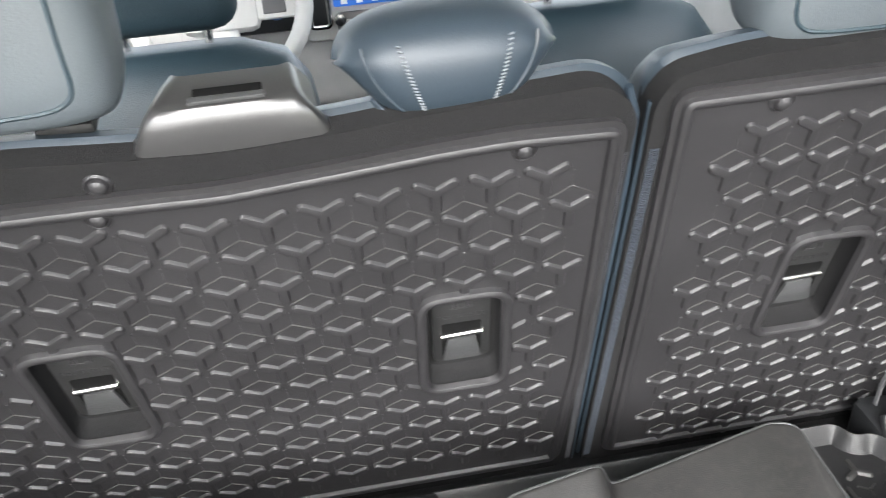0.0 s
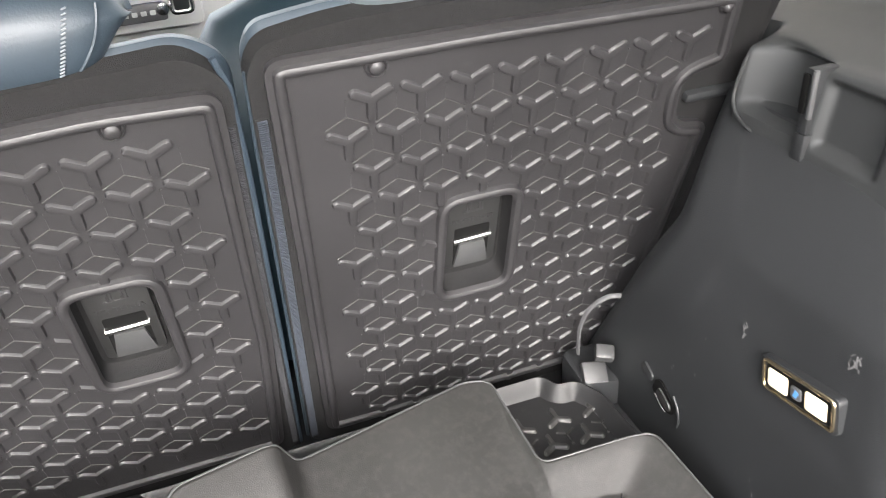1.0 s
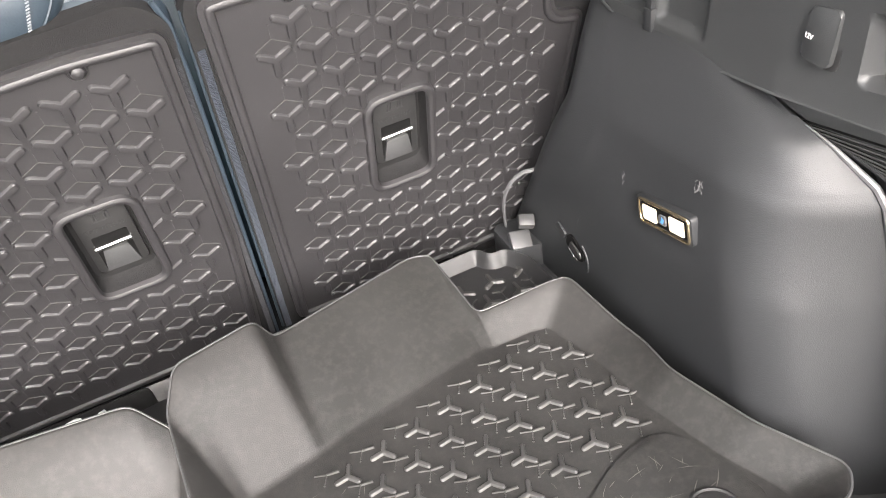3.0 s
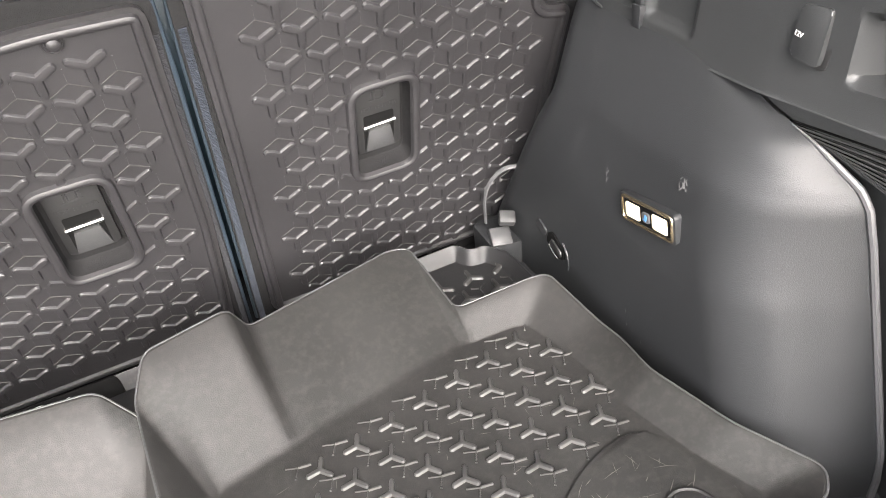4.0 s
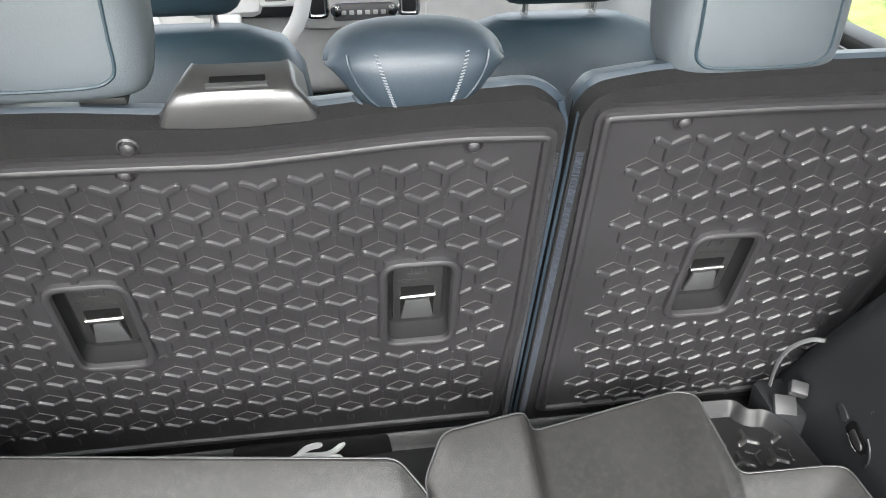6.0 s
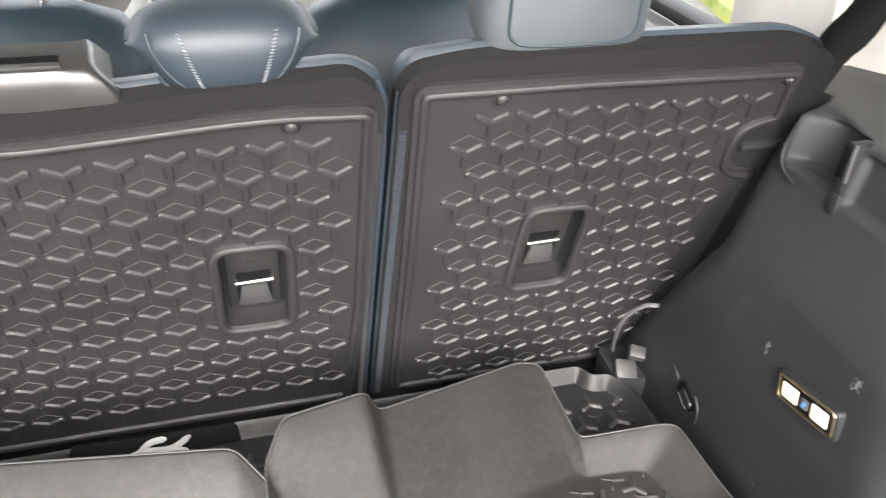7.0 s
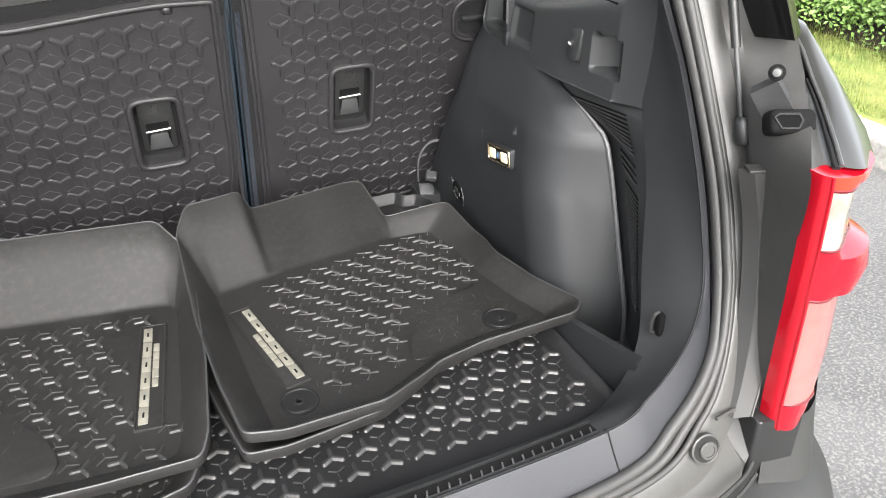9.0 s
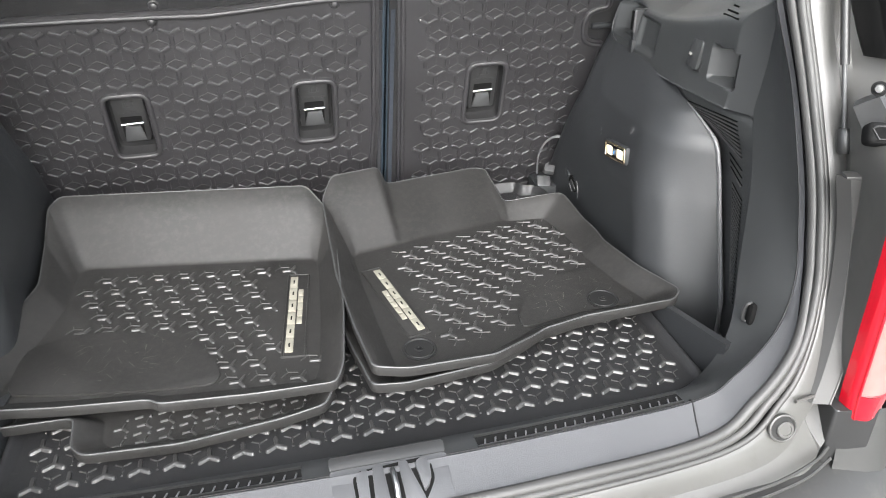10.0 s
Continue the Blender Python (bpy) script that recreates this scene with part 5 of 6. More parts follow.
def heel_pad(parent, outline, z):
    bm = bmesh.new()
    slab(bm, rounded(outline, 0.02, 4), z - 0.002, z + 0.0038, 0.002)
    part("heel_pad", bm, MAT, parent, "smooth scuffed heel pad")


def mat_mark(verts, faces, x, y, z, s):
    """The slim mark between the stars of a mat: two unlike arms, and a tail that ends in a dot."""
    for a, l, half, h in ((-118, 0.012, 0.0008, 0.0016), (-10, 0.0145, 0.0016, 0.0028), (158, 0.0145, 0.0009, 0.002)):
        c, q = s * math.cos(radians(a)), math.sin(radians(a))
        bar(verts, faces, x, y, x + c * l, y + q * l, half, z, h)
        if a == -118:
            bar(verts, faces, x + c * 0.0135, y + q * 0.0135, x + c * 0.0155, y + q * 0.0155, 0.0013, z, h)


def driver_mat(label, marks=True):
    e = thing("floor_mat", label, "floor mat", "floor mats in the boot")
    rim = [(0.008, 0.128, 0.083), (0.06, 0.124, 0.074), (0.202, 0.137, 0.064), (0.282, 0.178, 0.058), (0.302, 0.19, 0.058), (0.385, 0.205, 0.06), (0.545, 0.208, 0.062), (0.567, 0.231, 0.063), (0.527, 0.315, 0.066), (0.503, 0.416, 0.067), (0.509, 0.472, 0.062), (0.505, 0.52, 0.06), (0.492, 0.605, 0.078), (0.47, 0.612, 0.076), (0.372, 0.624, 0.062), (0.362, 0.74, 0.088), (0.335, 0.748, 0.09), (0.128, 0.69, 0.102), (0.110, 0.676, 0.150), (0.012, 0.656, 0.150), (-0.012, 0.62, 0.118), (-0.012, 0.4, 0.082), (-0.004, 0.246, 0.082)]
    flo = [(0.05, 0.165), (0.075, 0.158), (0.2, 0.168), (0.275, 0.207), (0.297, 0.216), (0.385, 0.23), (0.505, 0.236), (0.515, 0.25), (0.492, 0.315), (0.47, 0.41), (0.466, 0.47), (0.458, 0.52), (0.444, 0.578), (0.425, 0.584), (0.372, 0.586), (0.355, 0.588), (0.335, 0.583), (0.135, 0.548), (0.122, 0.545), (0.037, 0.529), (0.03, 0.51), (0.035, 0.4), (0.044, 0.25)]
    if not marks:
        rim = [(x, y, 0.034 + (z - 0.034) * (0.5 if y < 0.3 else 0.2)) for x, y, z in rim]
    body = mat_body(e, rim, [(x, y, 0.036 if marks else 0.02) for x, y in flo])
    if marks:
        a = radians(11.5)
        rot = lambda u, v: (0.419 + u * math.cos(a) - v * math.sin(a), 0.560 + u * math.sin(a) + v * math.cos(a))
        verts, faces = [], []
        for k in range(-1, 12):
            for j in range(-2, 9):
                u, v = -0.0475 * j - (0.0238 if k % 2 else 0) - 0.0027 * k, -0.038 * k
                x, y = rot(u, v)
                heel = ((x - 0.46) / 0.20) ** 2 + ((y - 0.22) / 0.175) ** 2
                if x < 0.46 and x > 0.105 + (0.5 - y) * 0.1 and heel > 1.02 and y > 0.2 + 0.1 * x and y < 0.545 + (x - 0.15) * 0.16 + (0.03 if k < 0 else 0):
                    if k >= 0:
                        star(verts, faces, x, y, 0.0357, radians(67), 0.0172, 0.003, 0.0034, bias=0.25)
                    mat_mark(verts, faces, *rot(u + 0.0045, v - 0.0183), 0.0357, 1)
        tagged(mesh_object("moulded_relief", verts, faces, RELIEF, body), kind="stuff")
        badge(e, pose(0.079, 0.357, 0.0362, 0, 0, -78), 0.232, 0.042)
        eyelet(e, 0.442, 0.265, 0.0392)
        eyelet(e, 0.093, 0.207, 0.036)
        heel_pad(e, [(0.276, 0.222), (0.283, 0.262), (0.31, 0.305), (0.353, 0.345), (0.4, 0.368), (0.453, 0.376), (0.474, 0.355), (0.486, 0.31), (0.5, 0.262), (0.49, 0.244), (0.385, 0.238), (0.3, 0.222)], 0.0358)
    return e


def scratches(parent, x0, x1, y0, y1, z, n, seed, long=0.03):
    """Pale scratches and dust streaks on a flat part of a mat."""
    rng = random.Random(seed)
    bm = bmesh.new()
    for _ in range(n):
        x, y, a, l, w = rng.uniform(x0, x1), rng.uniform(y0, y1), rng.gauss(1.0, 0.9), rng.uniform(0.2, 1.0) * long / 2, rng.uniform(0.0002, 0.0006)
        d, q = Vector((math.cos(a), math.sin(a), 0)), Vector((-math.sin(a), math.cos(a), 0))
        c, bend = Vector((x, y, z)), q * rng.uniform(-0.1, 0.1) * l
        bm.faces.new([bm.verts.new(p) for p in (c - d * l, c - q * w + bend, c + d * l, c + q * w + bend)])
    tagged(part("scratch", bm, SCRATCH, parent, "pale scratches"), kind="stuff")


top_mat = driver_mat("black rubber driver's mat with a raised footrest on the liner")
scratches(top_mat, 0.31, 0.47, 0.25, 0.35, 0.0399, 60, 3)
scratches(top_mat, 0.06, 0.45, 0.2, 0.52, 0.0366, 60, 4, 0.02)
low = driver_mat("second black rubber floor mat under the driver's mat", False)
low.matrix_world = pose(0.004, -0.006, -0.006, 0, 0, 3.2)


def passenger_mat(label):
    e = thing("floor_mat", label, "floor mat", "floor mats in the boot")
    rim = [(-0.054, 0.132, 0.062), (-0.04, 0.165, 0.07), (-0.022, 0.3, 0.08), (-0.006, 0.53, 0.085), (-0.012, 0.6, 0.11), (-0.044, 0.622, 0.151), (-0.509, 0.69, 0.151), (-0.528, 0.665, 0.14), (-0.53, 0.60, 0.10), (-0.522, 0.48, 0.085), (-0.55, 0.4, 0.08), (-0.585, 0.27, 0.075), (-0.6, 0.2, 0.06), (-0.448, 0.182, 0.055), (-0.324, 0.168, 0.055), (-0.312, 0.156, 0.055), (-0.173, 0.143, 0.056)]
    flo = [(-0.085, 0.165), (-0.075, 0.185), (-0.06, 0.3), (-0.044, 0.48), (-0.044, 0.505), (-0.052, 0.522), (-0.47, 0.588), (-0.482, 0.57), (-0.484, 0.53), (-0.487, 0.46), (-0.505, 0.4), (-0.54, 0.28), (-0.55, 0.225), (-0.448, 0.208), (-0.33, 0.195), (-0.315, 0.185), (-0.18, 0.172)]
    body = mat_body(e, rim, [(x, y, 0.042) for x, y in flo])
    a = radians(-7)
    rot = lambda u, v: (-0.158 + u * math.cos(a) - v * math.sin(a), 0.506 + u * math.sin(a) + v * math.cos(a))
    verts, faces = [], []
    for k in range(11):
        for j in range(-3, 9):
            x, y = rot(-0.0469 * j + (0.0243 if k % 2 else 0) - 0.0022 * (k - k % 2), -0.0394 * k)
            heel = ((x + 0.47) / 0.24) ** 2 + ((y - 0.21) / 0.16) ** 2
            if -0.475 < x < -0.068 and heel > 1.0 and 0.18 < y < 0.508 - 0.15 * (x + 0.05) and not (-0.15 < x < -0.055 and 0.22 < y < 0.485):
                star(verts, faces, x + 0.018, y - 0.008, 0.0417, radians(57), 0.0168, 0.0028, 0.0034, bias=0.25)
                for t, l, half, h in ((-135, 0.0156, 0.0011, 0.0022), (-15, 0.0158, 0.0011, 0.0022), (105, 0.011, 0.0006, 0.001)):
                    bar(verts, faces, x, y + 0.009, x + l * math.cos(radians(t)), y + 0.009 + l * math.sin(radians(t)), half, 0.0417, h)
                bar(verts, faces, x + 0.0245, y - 0.0215, x + 0.0258, y - 0.0228, 0.0014, 0.0417, 0.0022)
    tagged(mesh_object("moulded_relief", verts, faces, RELIEF, body), kind="stuff")
    badge(e, pose(-0.095, 0.352, 0.0422, 0, 0, 83), 0.25, 0.042)
    heel_pad(e, [(-0.535, 0.345), (-0.48, 0.375), (-0.4, 0.368), (-0.33, 0.345), (-0.275, 0.31), (-0.238, 0.265), (-0.222, 0.21), (-0.235, 0.19), (-0.315, 0.196), (-0.45, 0.218), (-0.54, 0.238)], 0.0418)
    return e


left_mat = passenger_mat("black rubber passenger mat with a high front wall")
scratches(left_mat, -0.48, -0.26, 0.23, 0.34, 0.0459, 50, 5)
scratches(left_mat, -0.46, -0.06, 0.2, 0.5, 0.0426, 60, 6, 0.02)


def lower_passenger_mat():
    """The mat beneath: its front edge juts out past a step."""
    e = thing("floor_mat", "second black rubber floor mat jutting out under the passenger mat", "floor mat", "floor mats in the boot")
    rim = [(-0.074, 0.116, 0.036), (-0.058, 0.148, 0.044), (-0.045, 0.3, 0.045), (-0.03, 0.53, 0.045), (-0.035, 0.6, 0.05), (-0.07, 0.615, 0.06), (-0.5, 0.675, 0.06), (-0.515, 0.65, 0.06), (-0.52, 0.58, 0.05), (-0.53, 0.48, 0.045), (-0.55, 0.4, 0.045), (-0.58, 0.27, 0.045), (-0.592, 0.182, 0.034), (-0.452, 0.176, 0.036), (-0.428, 0.168, 0.04), (-0.43, 0.122, 0.028), (-0.413, 0.103, 0.026), (-0.28, 0.094, 0.028), (-0.14, 0.106, 0.032)]
    flo = [(-0.1, 0.145), (-0.09, 0.165), (-0.08, 0.3), (-0.065, 0.5), (-0.066, 0.55), (-0.09, 0.56), (-0.47, 0.6), (-0.48, 0.59), (-0.485, 0.55), (-0.5, 0.46), (-0.51, 0.4), (-0.54, 0.28), (-0.55, 0.215), (-0.43, 0.2), (-0.395, 0.185), (-0.395, 0.14), (-0.385, 0.124), (-0.28, 0.117), (-0.15, 0.13)]
    body = mat_body(e, rim, [(x, y, 0.012) for x, y in flo])
    verts, faces = [], []
    for k in range(4):
        for j in range(9):
            x, y = -0.37 + 0.033 * j + (0.016 if k % 2 else 0), 0.131 + 0.018 * k + 0.02 * (j - 4) / 9
            if k % 2:
                bar(verts, faces, x, y, x + 0.012, y + 0.003, 0.0022, 0.0117, 0.003)
            else:
                small_star(verts, faces, x, y, 0.0117, radians(70), 0.013, 0.0022, 0.003)
    tagged(mesh_object("moulded_relief", verts, faces, RELIEF, body), kind="stuff")
    return e


lower_passenger_mat()


# ---- tail lamps ----
def tail_lamp(s):
    def sec(z, inner, out, bulge):
        return catmull([(s * x, y, z) for x, y in ((inner, -0.0975), (inner + 0.004, -0.119), (inner + 0.026, -0.131), (inner + 0.058, -0.124 - bulge), (inner + 0.088 + out, -0.1 - bulge), (inner + 0.108 + out, -0.055 - bulge), (inner + 0.125 + out, 0.05))], 5)
    levels = [(0.055, 0.648, -0.05, -0.012), (0.075, 0.645, -0.03, -0.004), (0.1, 0.643, -0.012, 0.0), (0.17, 0.641, 0.004, 0.0), (0.264, 0.638, 0.0, -0.004), (0.27, 0.637, 0.01, 0.012), (0.295, 0.636, 0.016, 0.016), (0.322, 0.635, 0.012, 0.012), (0.334, 0.634, 0.0, -0.012), (0.375, 0.631, -0.004, -0.014), (0.411, 0.629, -0.004, -0.01), (0.416, 0.628, 0.001, -0.001), (0.428, 0.627, 0.003, 0.0)]
    rails = [sec(*l) for l in levels]
    e = thing("tail_lamp", "red and clear wrap-around tail lamp on the car's rear corner", "tail lamp", "tail lamps")
    e.parent = None
    cols = len(rails[0])

    def piece(name, i0, i1, j0, j1, mat, label=""):
        verts, faces = loft([r[j0:j1 + 1] for r in rails[i0:i1 + 1]])
        mesh_object(name, verts, faces, mat, e, label)
    piece("red_frame", 0, 12, 0, 6, RED, "red inner band")
    piece("lower_red", 0, 2, 6, cols - 1, RED)
    piece("lower_lens", 2, 4, 6, cols - 1, PINK, "frosted pink lens")
    piece("red_reflector", 4, 8, 6, cols - 1, RED, "protruding red reflector")
    piece("reversing_lens", 8, 10, 6, cols - 1, CLEAR, "clear reversing lamp lens")
    piece("top_band", 10, 12, 6, cols - 1, AMBER, "orange-red top band")
    for i in (2, 4, 8, 10):
        bm = bmesh.new()
        tube_into(bm, [p + Vector((s * 0.0005, -0.0005, 0)) for p in rails[i][6:]], 0.0018, 6)
        part("lens_joint", bm, LENS_DARK, e)
    bm = bmesh.new()
    bm.faces.new([bm.verts.new(p) for p in rails[-1]])
    part("top_cap", bm, RED, e)
    bm = bmesh.new()
    tube_into(bm, [p + Vector((s * 0.001, -0.001, 0)) for p in [r[6] for r in rails]], 0.0022, 6)
    part("lens_seam", bm, RED, e)
    return e


tail_lamp(1)
tail_lamp(-1)

# ---- front of the cabin ----
def front_seat(cx):
    e = thing("front_seat", "blue-black leather front seat with pale piping", "car seat", "front seats", pose(cx, 1.55, 0))
    verts, faces = [], []
    rows = [(-0.3, 0.24, 0.12), (0.0, 0.26, 0.13), (0.2, 0.25, 0.12), (0.3, 0.235, 0.1), (0.352, 0.2, 0.075), (0.378, 0.13, 0.035)]
    cols = 28
    for z, w, d in rows:
        for i in range(cols):
            a = 2 * math.pi * i / cols
            ca, sa = math.cos(a), math.sin(a)
            verts.append((w * math.copysign(abs(ca) ** 0.6, ca), d * math.copysign(abs(sa) ** 0.7, sa) - 0.22 * (z - 0.4) * -0.5, z))
    for j in range(len(rows) - 1):
        for i in range(cols):
            faces.append((j * cols + i, j * cols + (i + 1) % cols, (j + 1) * cols + (i + 1) % cols, (j + 1) * cols + i))
    faces.append(tuple(range((len(rows) - 1) * cols, len(rows) * cols)))
    mesh_object("backrest", verts, faces, LEATHER_DARK, e)
    bm = bmesh.new()
    box(bm, (0, 0.0, 0.515), (0.26, 0.1, 0.225), 0.045, seg=4)
    part("headrest", bm, LEATHER_DARK, e)
    for x in (-0.07, 0.07):
        bm = bmesh.new()
        tube_into(bm, [(x, 0, 0.38), (x, 0, 0.45)], 0.008, 8)
        part("post", bm, CHROME, e, "steel headrest post")
    return e


front_seat(-0.37)
front_seat(0.37)

dash = thing("dashboard", "pale grey dashboard with a centre screen and air vents", "dashboard")
bm = bmesh.new()
box(bm, (0, 2.55, 0.12), (1.4, 0.5, 0.34), 0.06, seg=4)
part("body", bm, PALE, dash)
bm = bmesh.new()
box(bm, (0.36, 2.42, 0.31), (0.62, 0.2, 0.16), 0.05, seg=4)
part("top_pad", bm, PALE, dash)
bm = bmesh.new()
slab(bm, rounded([(-0.075, 0.2), (0.1, 0.2), (0.095, 0.245), (-0.07, 0.245)], 0.008), 0.0, 0.012, 0.003)
for v in bm.verts:
    v.co = Vector((v.co.x, 2.238 - v.co.z, v.co.y))
switches = part("switch_panel", bm, GREYP, dash, "grey switch panel below the screen")
for k in range(6):
    bm = bmesh.new()
    box(bm, (-0.045 + 0.022 * k, 2.225, 0.222), (0.014, 0.004, 0.012), 0.002)
    part("button", bm, PALE, switches)
bm = bmesh.new()
box(bm, (0.015, 2.28, 0.27), (0.35, 0.08, 0.2), 0.02)
part("centre_panel", bm, PALE, dash, "pale grey centre stack")
bm = bmesh.new()
box(bm, (0.012, 2.235, 0.315), (0.18, 0.02, 0.11), 0.006)
part("screen", bm, SCREEN, dash, "lit blue touch screen")
wheel = thing("steering_wheel", "grey steering wheel with spokes", "steering wheel", m=pose(-0.325, 1.95, 0.36, 65, 0, 0))
bm = bmesh.new()
tube_into(bm, [(0.185 * math.cos(a), 0.185 * math.sin(a), 0) for a in linspace(0, 2 * math.pi, 37)[:-1]], 0.0195, 12, closed=True)
part("rim", bm, PALE_LEATHER, wheel)
bm = bmesh.new()
box(bm, (0, 0, -0.012), (0.17, 0.13, 0.05), 0.022)
hub = part("hub", bm, PALE_LEATHER, wheel, "pale grey steering wheel hub")
for c, size in (((0.125, -0.015, -0.006), (0.1, 0.06, 0.018)), ((-0.125, -0.015, -0.006), (0.1, 0.06, 0.018)), ((0, -0.115, -0.008), (0.07, 0.12, 0.018))):
    bm = bmesh.new()
    box(bm, c, size, 0.007)
    part("spoke", bm, PALE_LEATHER, wheel)
for x in (-0.118, 0.118):
    bm = bmesh.new()
    box(bm, (x, -0.015, 0.005), (0.05, 0.04, 0.006), 0.002)
    part("switch_pod", bm, GREYP, hub)

# ---- boot: small fittings ----
lamp = thing("boot_lamp", "lit twin boot lamp with a brassy rim and blue switch", "lamp", m=Matrix(((0, 0, -1, 0.5435), (-0.983, 0.18, 0, 0.480), (0.18, 0.983, 0, 0.2235), (0, 0, 0, 1))))
BRASS = material("brassy_chrome", (0.75, 0.62, 0.42), 0.25, metal=1.0)
bm = bmesh.new()
slab(bm, rounded([(-0.046, -0.0175), (0.046, -0.0175), (0.046, 0.0175), (-0.046, 0.0175)], 0.006), -0.01, 0.0012, 0.001)
part("housing", bm, TRIM, lamp)
bm = bmesh.new()
ring_into(bm, rounded([(-0.041, -0.0142), (0.041, -0.0142), (0.041, 0.0142), (-0.041, 0.0142)], 0.004), 0.0018, 0.001, 0.0022)
part("rim", bm, BRASS, lamp, "brassy bright rim")
bm = bmesh.new()
slab(bm, rounded([(-0.038, -0.0112), (0.038, -0.0112), (0.038, 0.0112), (-0.038, 0.0112)], 0.003), 0.0008, 0.0016)
part("bezel", bm, GRILLE_DARK, lamp)
for x in (-0.0225, 0.0225):
    bm = bmesh.new()
    slab(bm, rounded([(x - 0.0118, -0.0088), (x + 0.0118, -0.0088), (x + 0.0118, 0.0088), (x - 0.0118, 0.0088)], 0.002), 0.001, 0.003, 0.0008)
    part("diffuser", bm, GLOW, lamp, "warm white lit diffuser")
bm = bmesh.new()
slab(bm, rounded([(-0.006, -0.006), (0.006, -0.006), (0.006, 0.006), (-0.006, 0.006)], 0.003), 0.0012, 0.0034, 0.0008)
part("switch", bm, GREYP, lamp, "small grey switch with a blue mark")
bm = bmesh.new()
slab(bm, [(-0.003, -0.003), (0.001, -0.004), (0.004, 0.002), (0.0, 0.004)], 0.0033, 0.0038)
part("switch_mark", bm, BLUE, lamp)

bracket = thing("seat_hinge_bracket", "black plastic seat hinge cover at the foot of the seat", "bracket")
bm = bmesh.new()
slab(bm, rounded([(0.497, 0.762), (0.548, 0.752), (0.556, 0.83), (0.5, 0.835)], 0.01), -0.03, 0.02, 0.006)
part("cover", bm, TRIM, bracket)
bm = bmesh.new()
box(bm, (0, 0, 0), (0.032, 0.028, 0.012), 0.002, pose(0.516, 0.772, 0.026, 38, 6, -10))
lug = part("lower_lug", bm, TRIM_SOFT, bracket, "grey plastic lug with a paler edge")
bm = bmesh.new()
box(bm, (0, -0.0135, 0.005), (0.03, 0.0016, 0.0022), 0.0005, pose(0.516, 0.772, 0.026, 38, 6, -10))
part("pale_edge", bm, GREYP, lug)
bm = bmesh.new()
box(bm, (0, 0, 0), (0.024, 0.02, 0.016), 0.003, pose(0.527, 0.768, 0.058, 30, 8, -24))
part("upper_lug", bm, TRIM_SOFT, bracket, "worn grey lug")
bm = bmesh.new()
tube_into(bm, catmull([(0.552, 0.775, 0.135), (0.535, 0.785, 0.13), (0.519, 0.797, 0.108), (0.512, 0.805, 0.075), (0.513, 0.81, 0.03)], 5), 0.0034, 8, flat=0.5)
part("arm", bm, GREYP, bracket, "curved steel hinge arm")

hook = thing("tie_down_hook", "folded black tie-down hook in a recess of the wheel housing", "tie-down hook", m=Matrix(((0, 0, -1, 0.5405), (-0.953, -0.303, 0, 0.658), (-0.303, 0.953, 0, 0.072), (0, 0, 0, 1))))
bm = bmesh.new()
slab(bm, rounded([(-0.02, -0.011), (0.014, -0.013), (0.024, -0.004), (0.02, 0.008), (-0.012, 0.015), (-0.02, 0.008)], 0.006), -0.004, 0.0012)
part("recess", bm, GRILLE_DARK, hook)
bm = bmesh.new()
slab(bm, rounded([(-0.011, -0.007), (0.013, -0.008), (0.019, -0.003), (0.015, 0.004), (-0.009, 0.007)], 0.004), 0.0, 0.0035, 0.0015)
part("flap", bm, RUBBER_DARK, hook, "glossy black folding hook")
bm = bmesh.new()
tube_into(bm, [(-0.012, -0.011, 0.0015), (0.006, -0.0125, 0.003), (0.014, -0.011, 0.003)], 0.0013, 8)
part("wire", bm, CHROME, hook, "bright wire edge")
bm = bmesh.new()
tube_into(bm, catmull([(0.012, 0.019, 0.0), (0.026, 0.012, 0.001), (0.034, -0.002, 0.001), (0.034, -0.013, 0.0)], 5), 0.0016, 6)
part("rim", bm, TRIM, hook)
bm = bmesh.new()
slab(bm, rounded([(-0.05, -0.008), (-0.026, -0.01), (-0.024, 0.004), (-0.046, 0.008)], 0.005), -0.003, 0.0012, 0.001)
part("scoop", bm, TRIM, hook)

pull = thing("bag_hook", "slim dark bag hook on the pillar trim", "hook")
bm = bmesh.new()
box(bm, (0.584, 0.05, 0.132), (0.01, 0.014, 0.038), 0.004, None)
part("recess", bm, GRILLE_DARK, pull)
bm = bmesh.new()
tube_into(bm, catmull([(0.583, 0.053, 0.116), (0.576, 0.056, 0.119), (0.5745, 0.0565, 0.133), (0.577, 0.055, 0.147), (0.584, 0.053, 0.151)], 4), 0.003, 8)
part("bar", bm, RUBBER_DARK, pull, "glossy black hook bar")


# ---- sill: ribbed strips and striker ----
def edge_y(x):
    x = abs(x)
    return -0.058 + 0.017 * (x / 0.445) ** 2


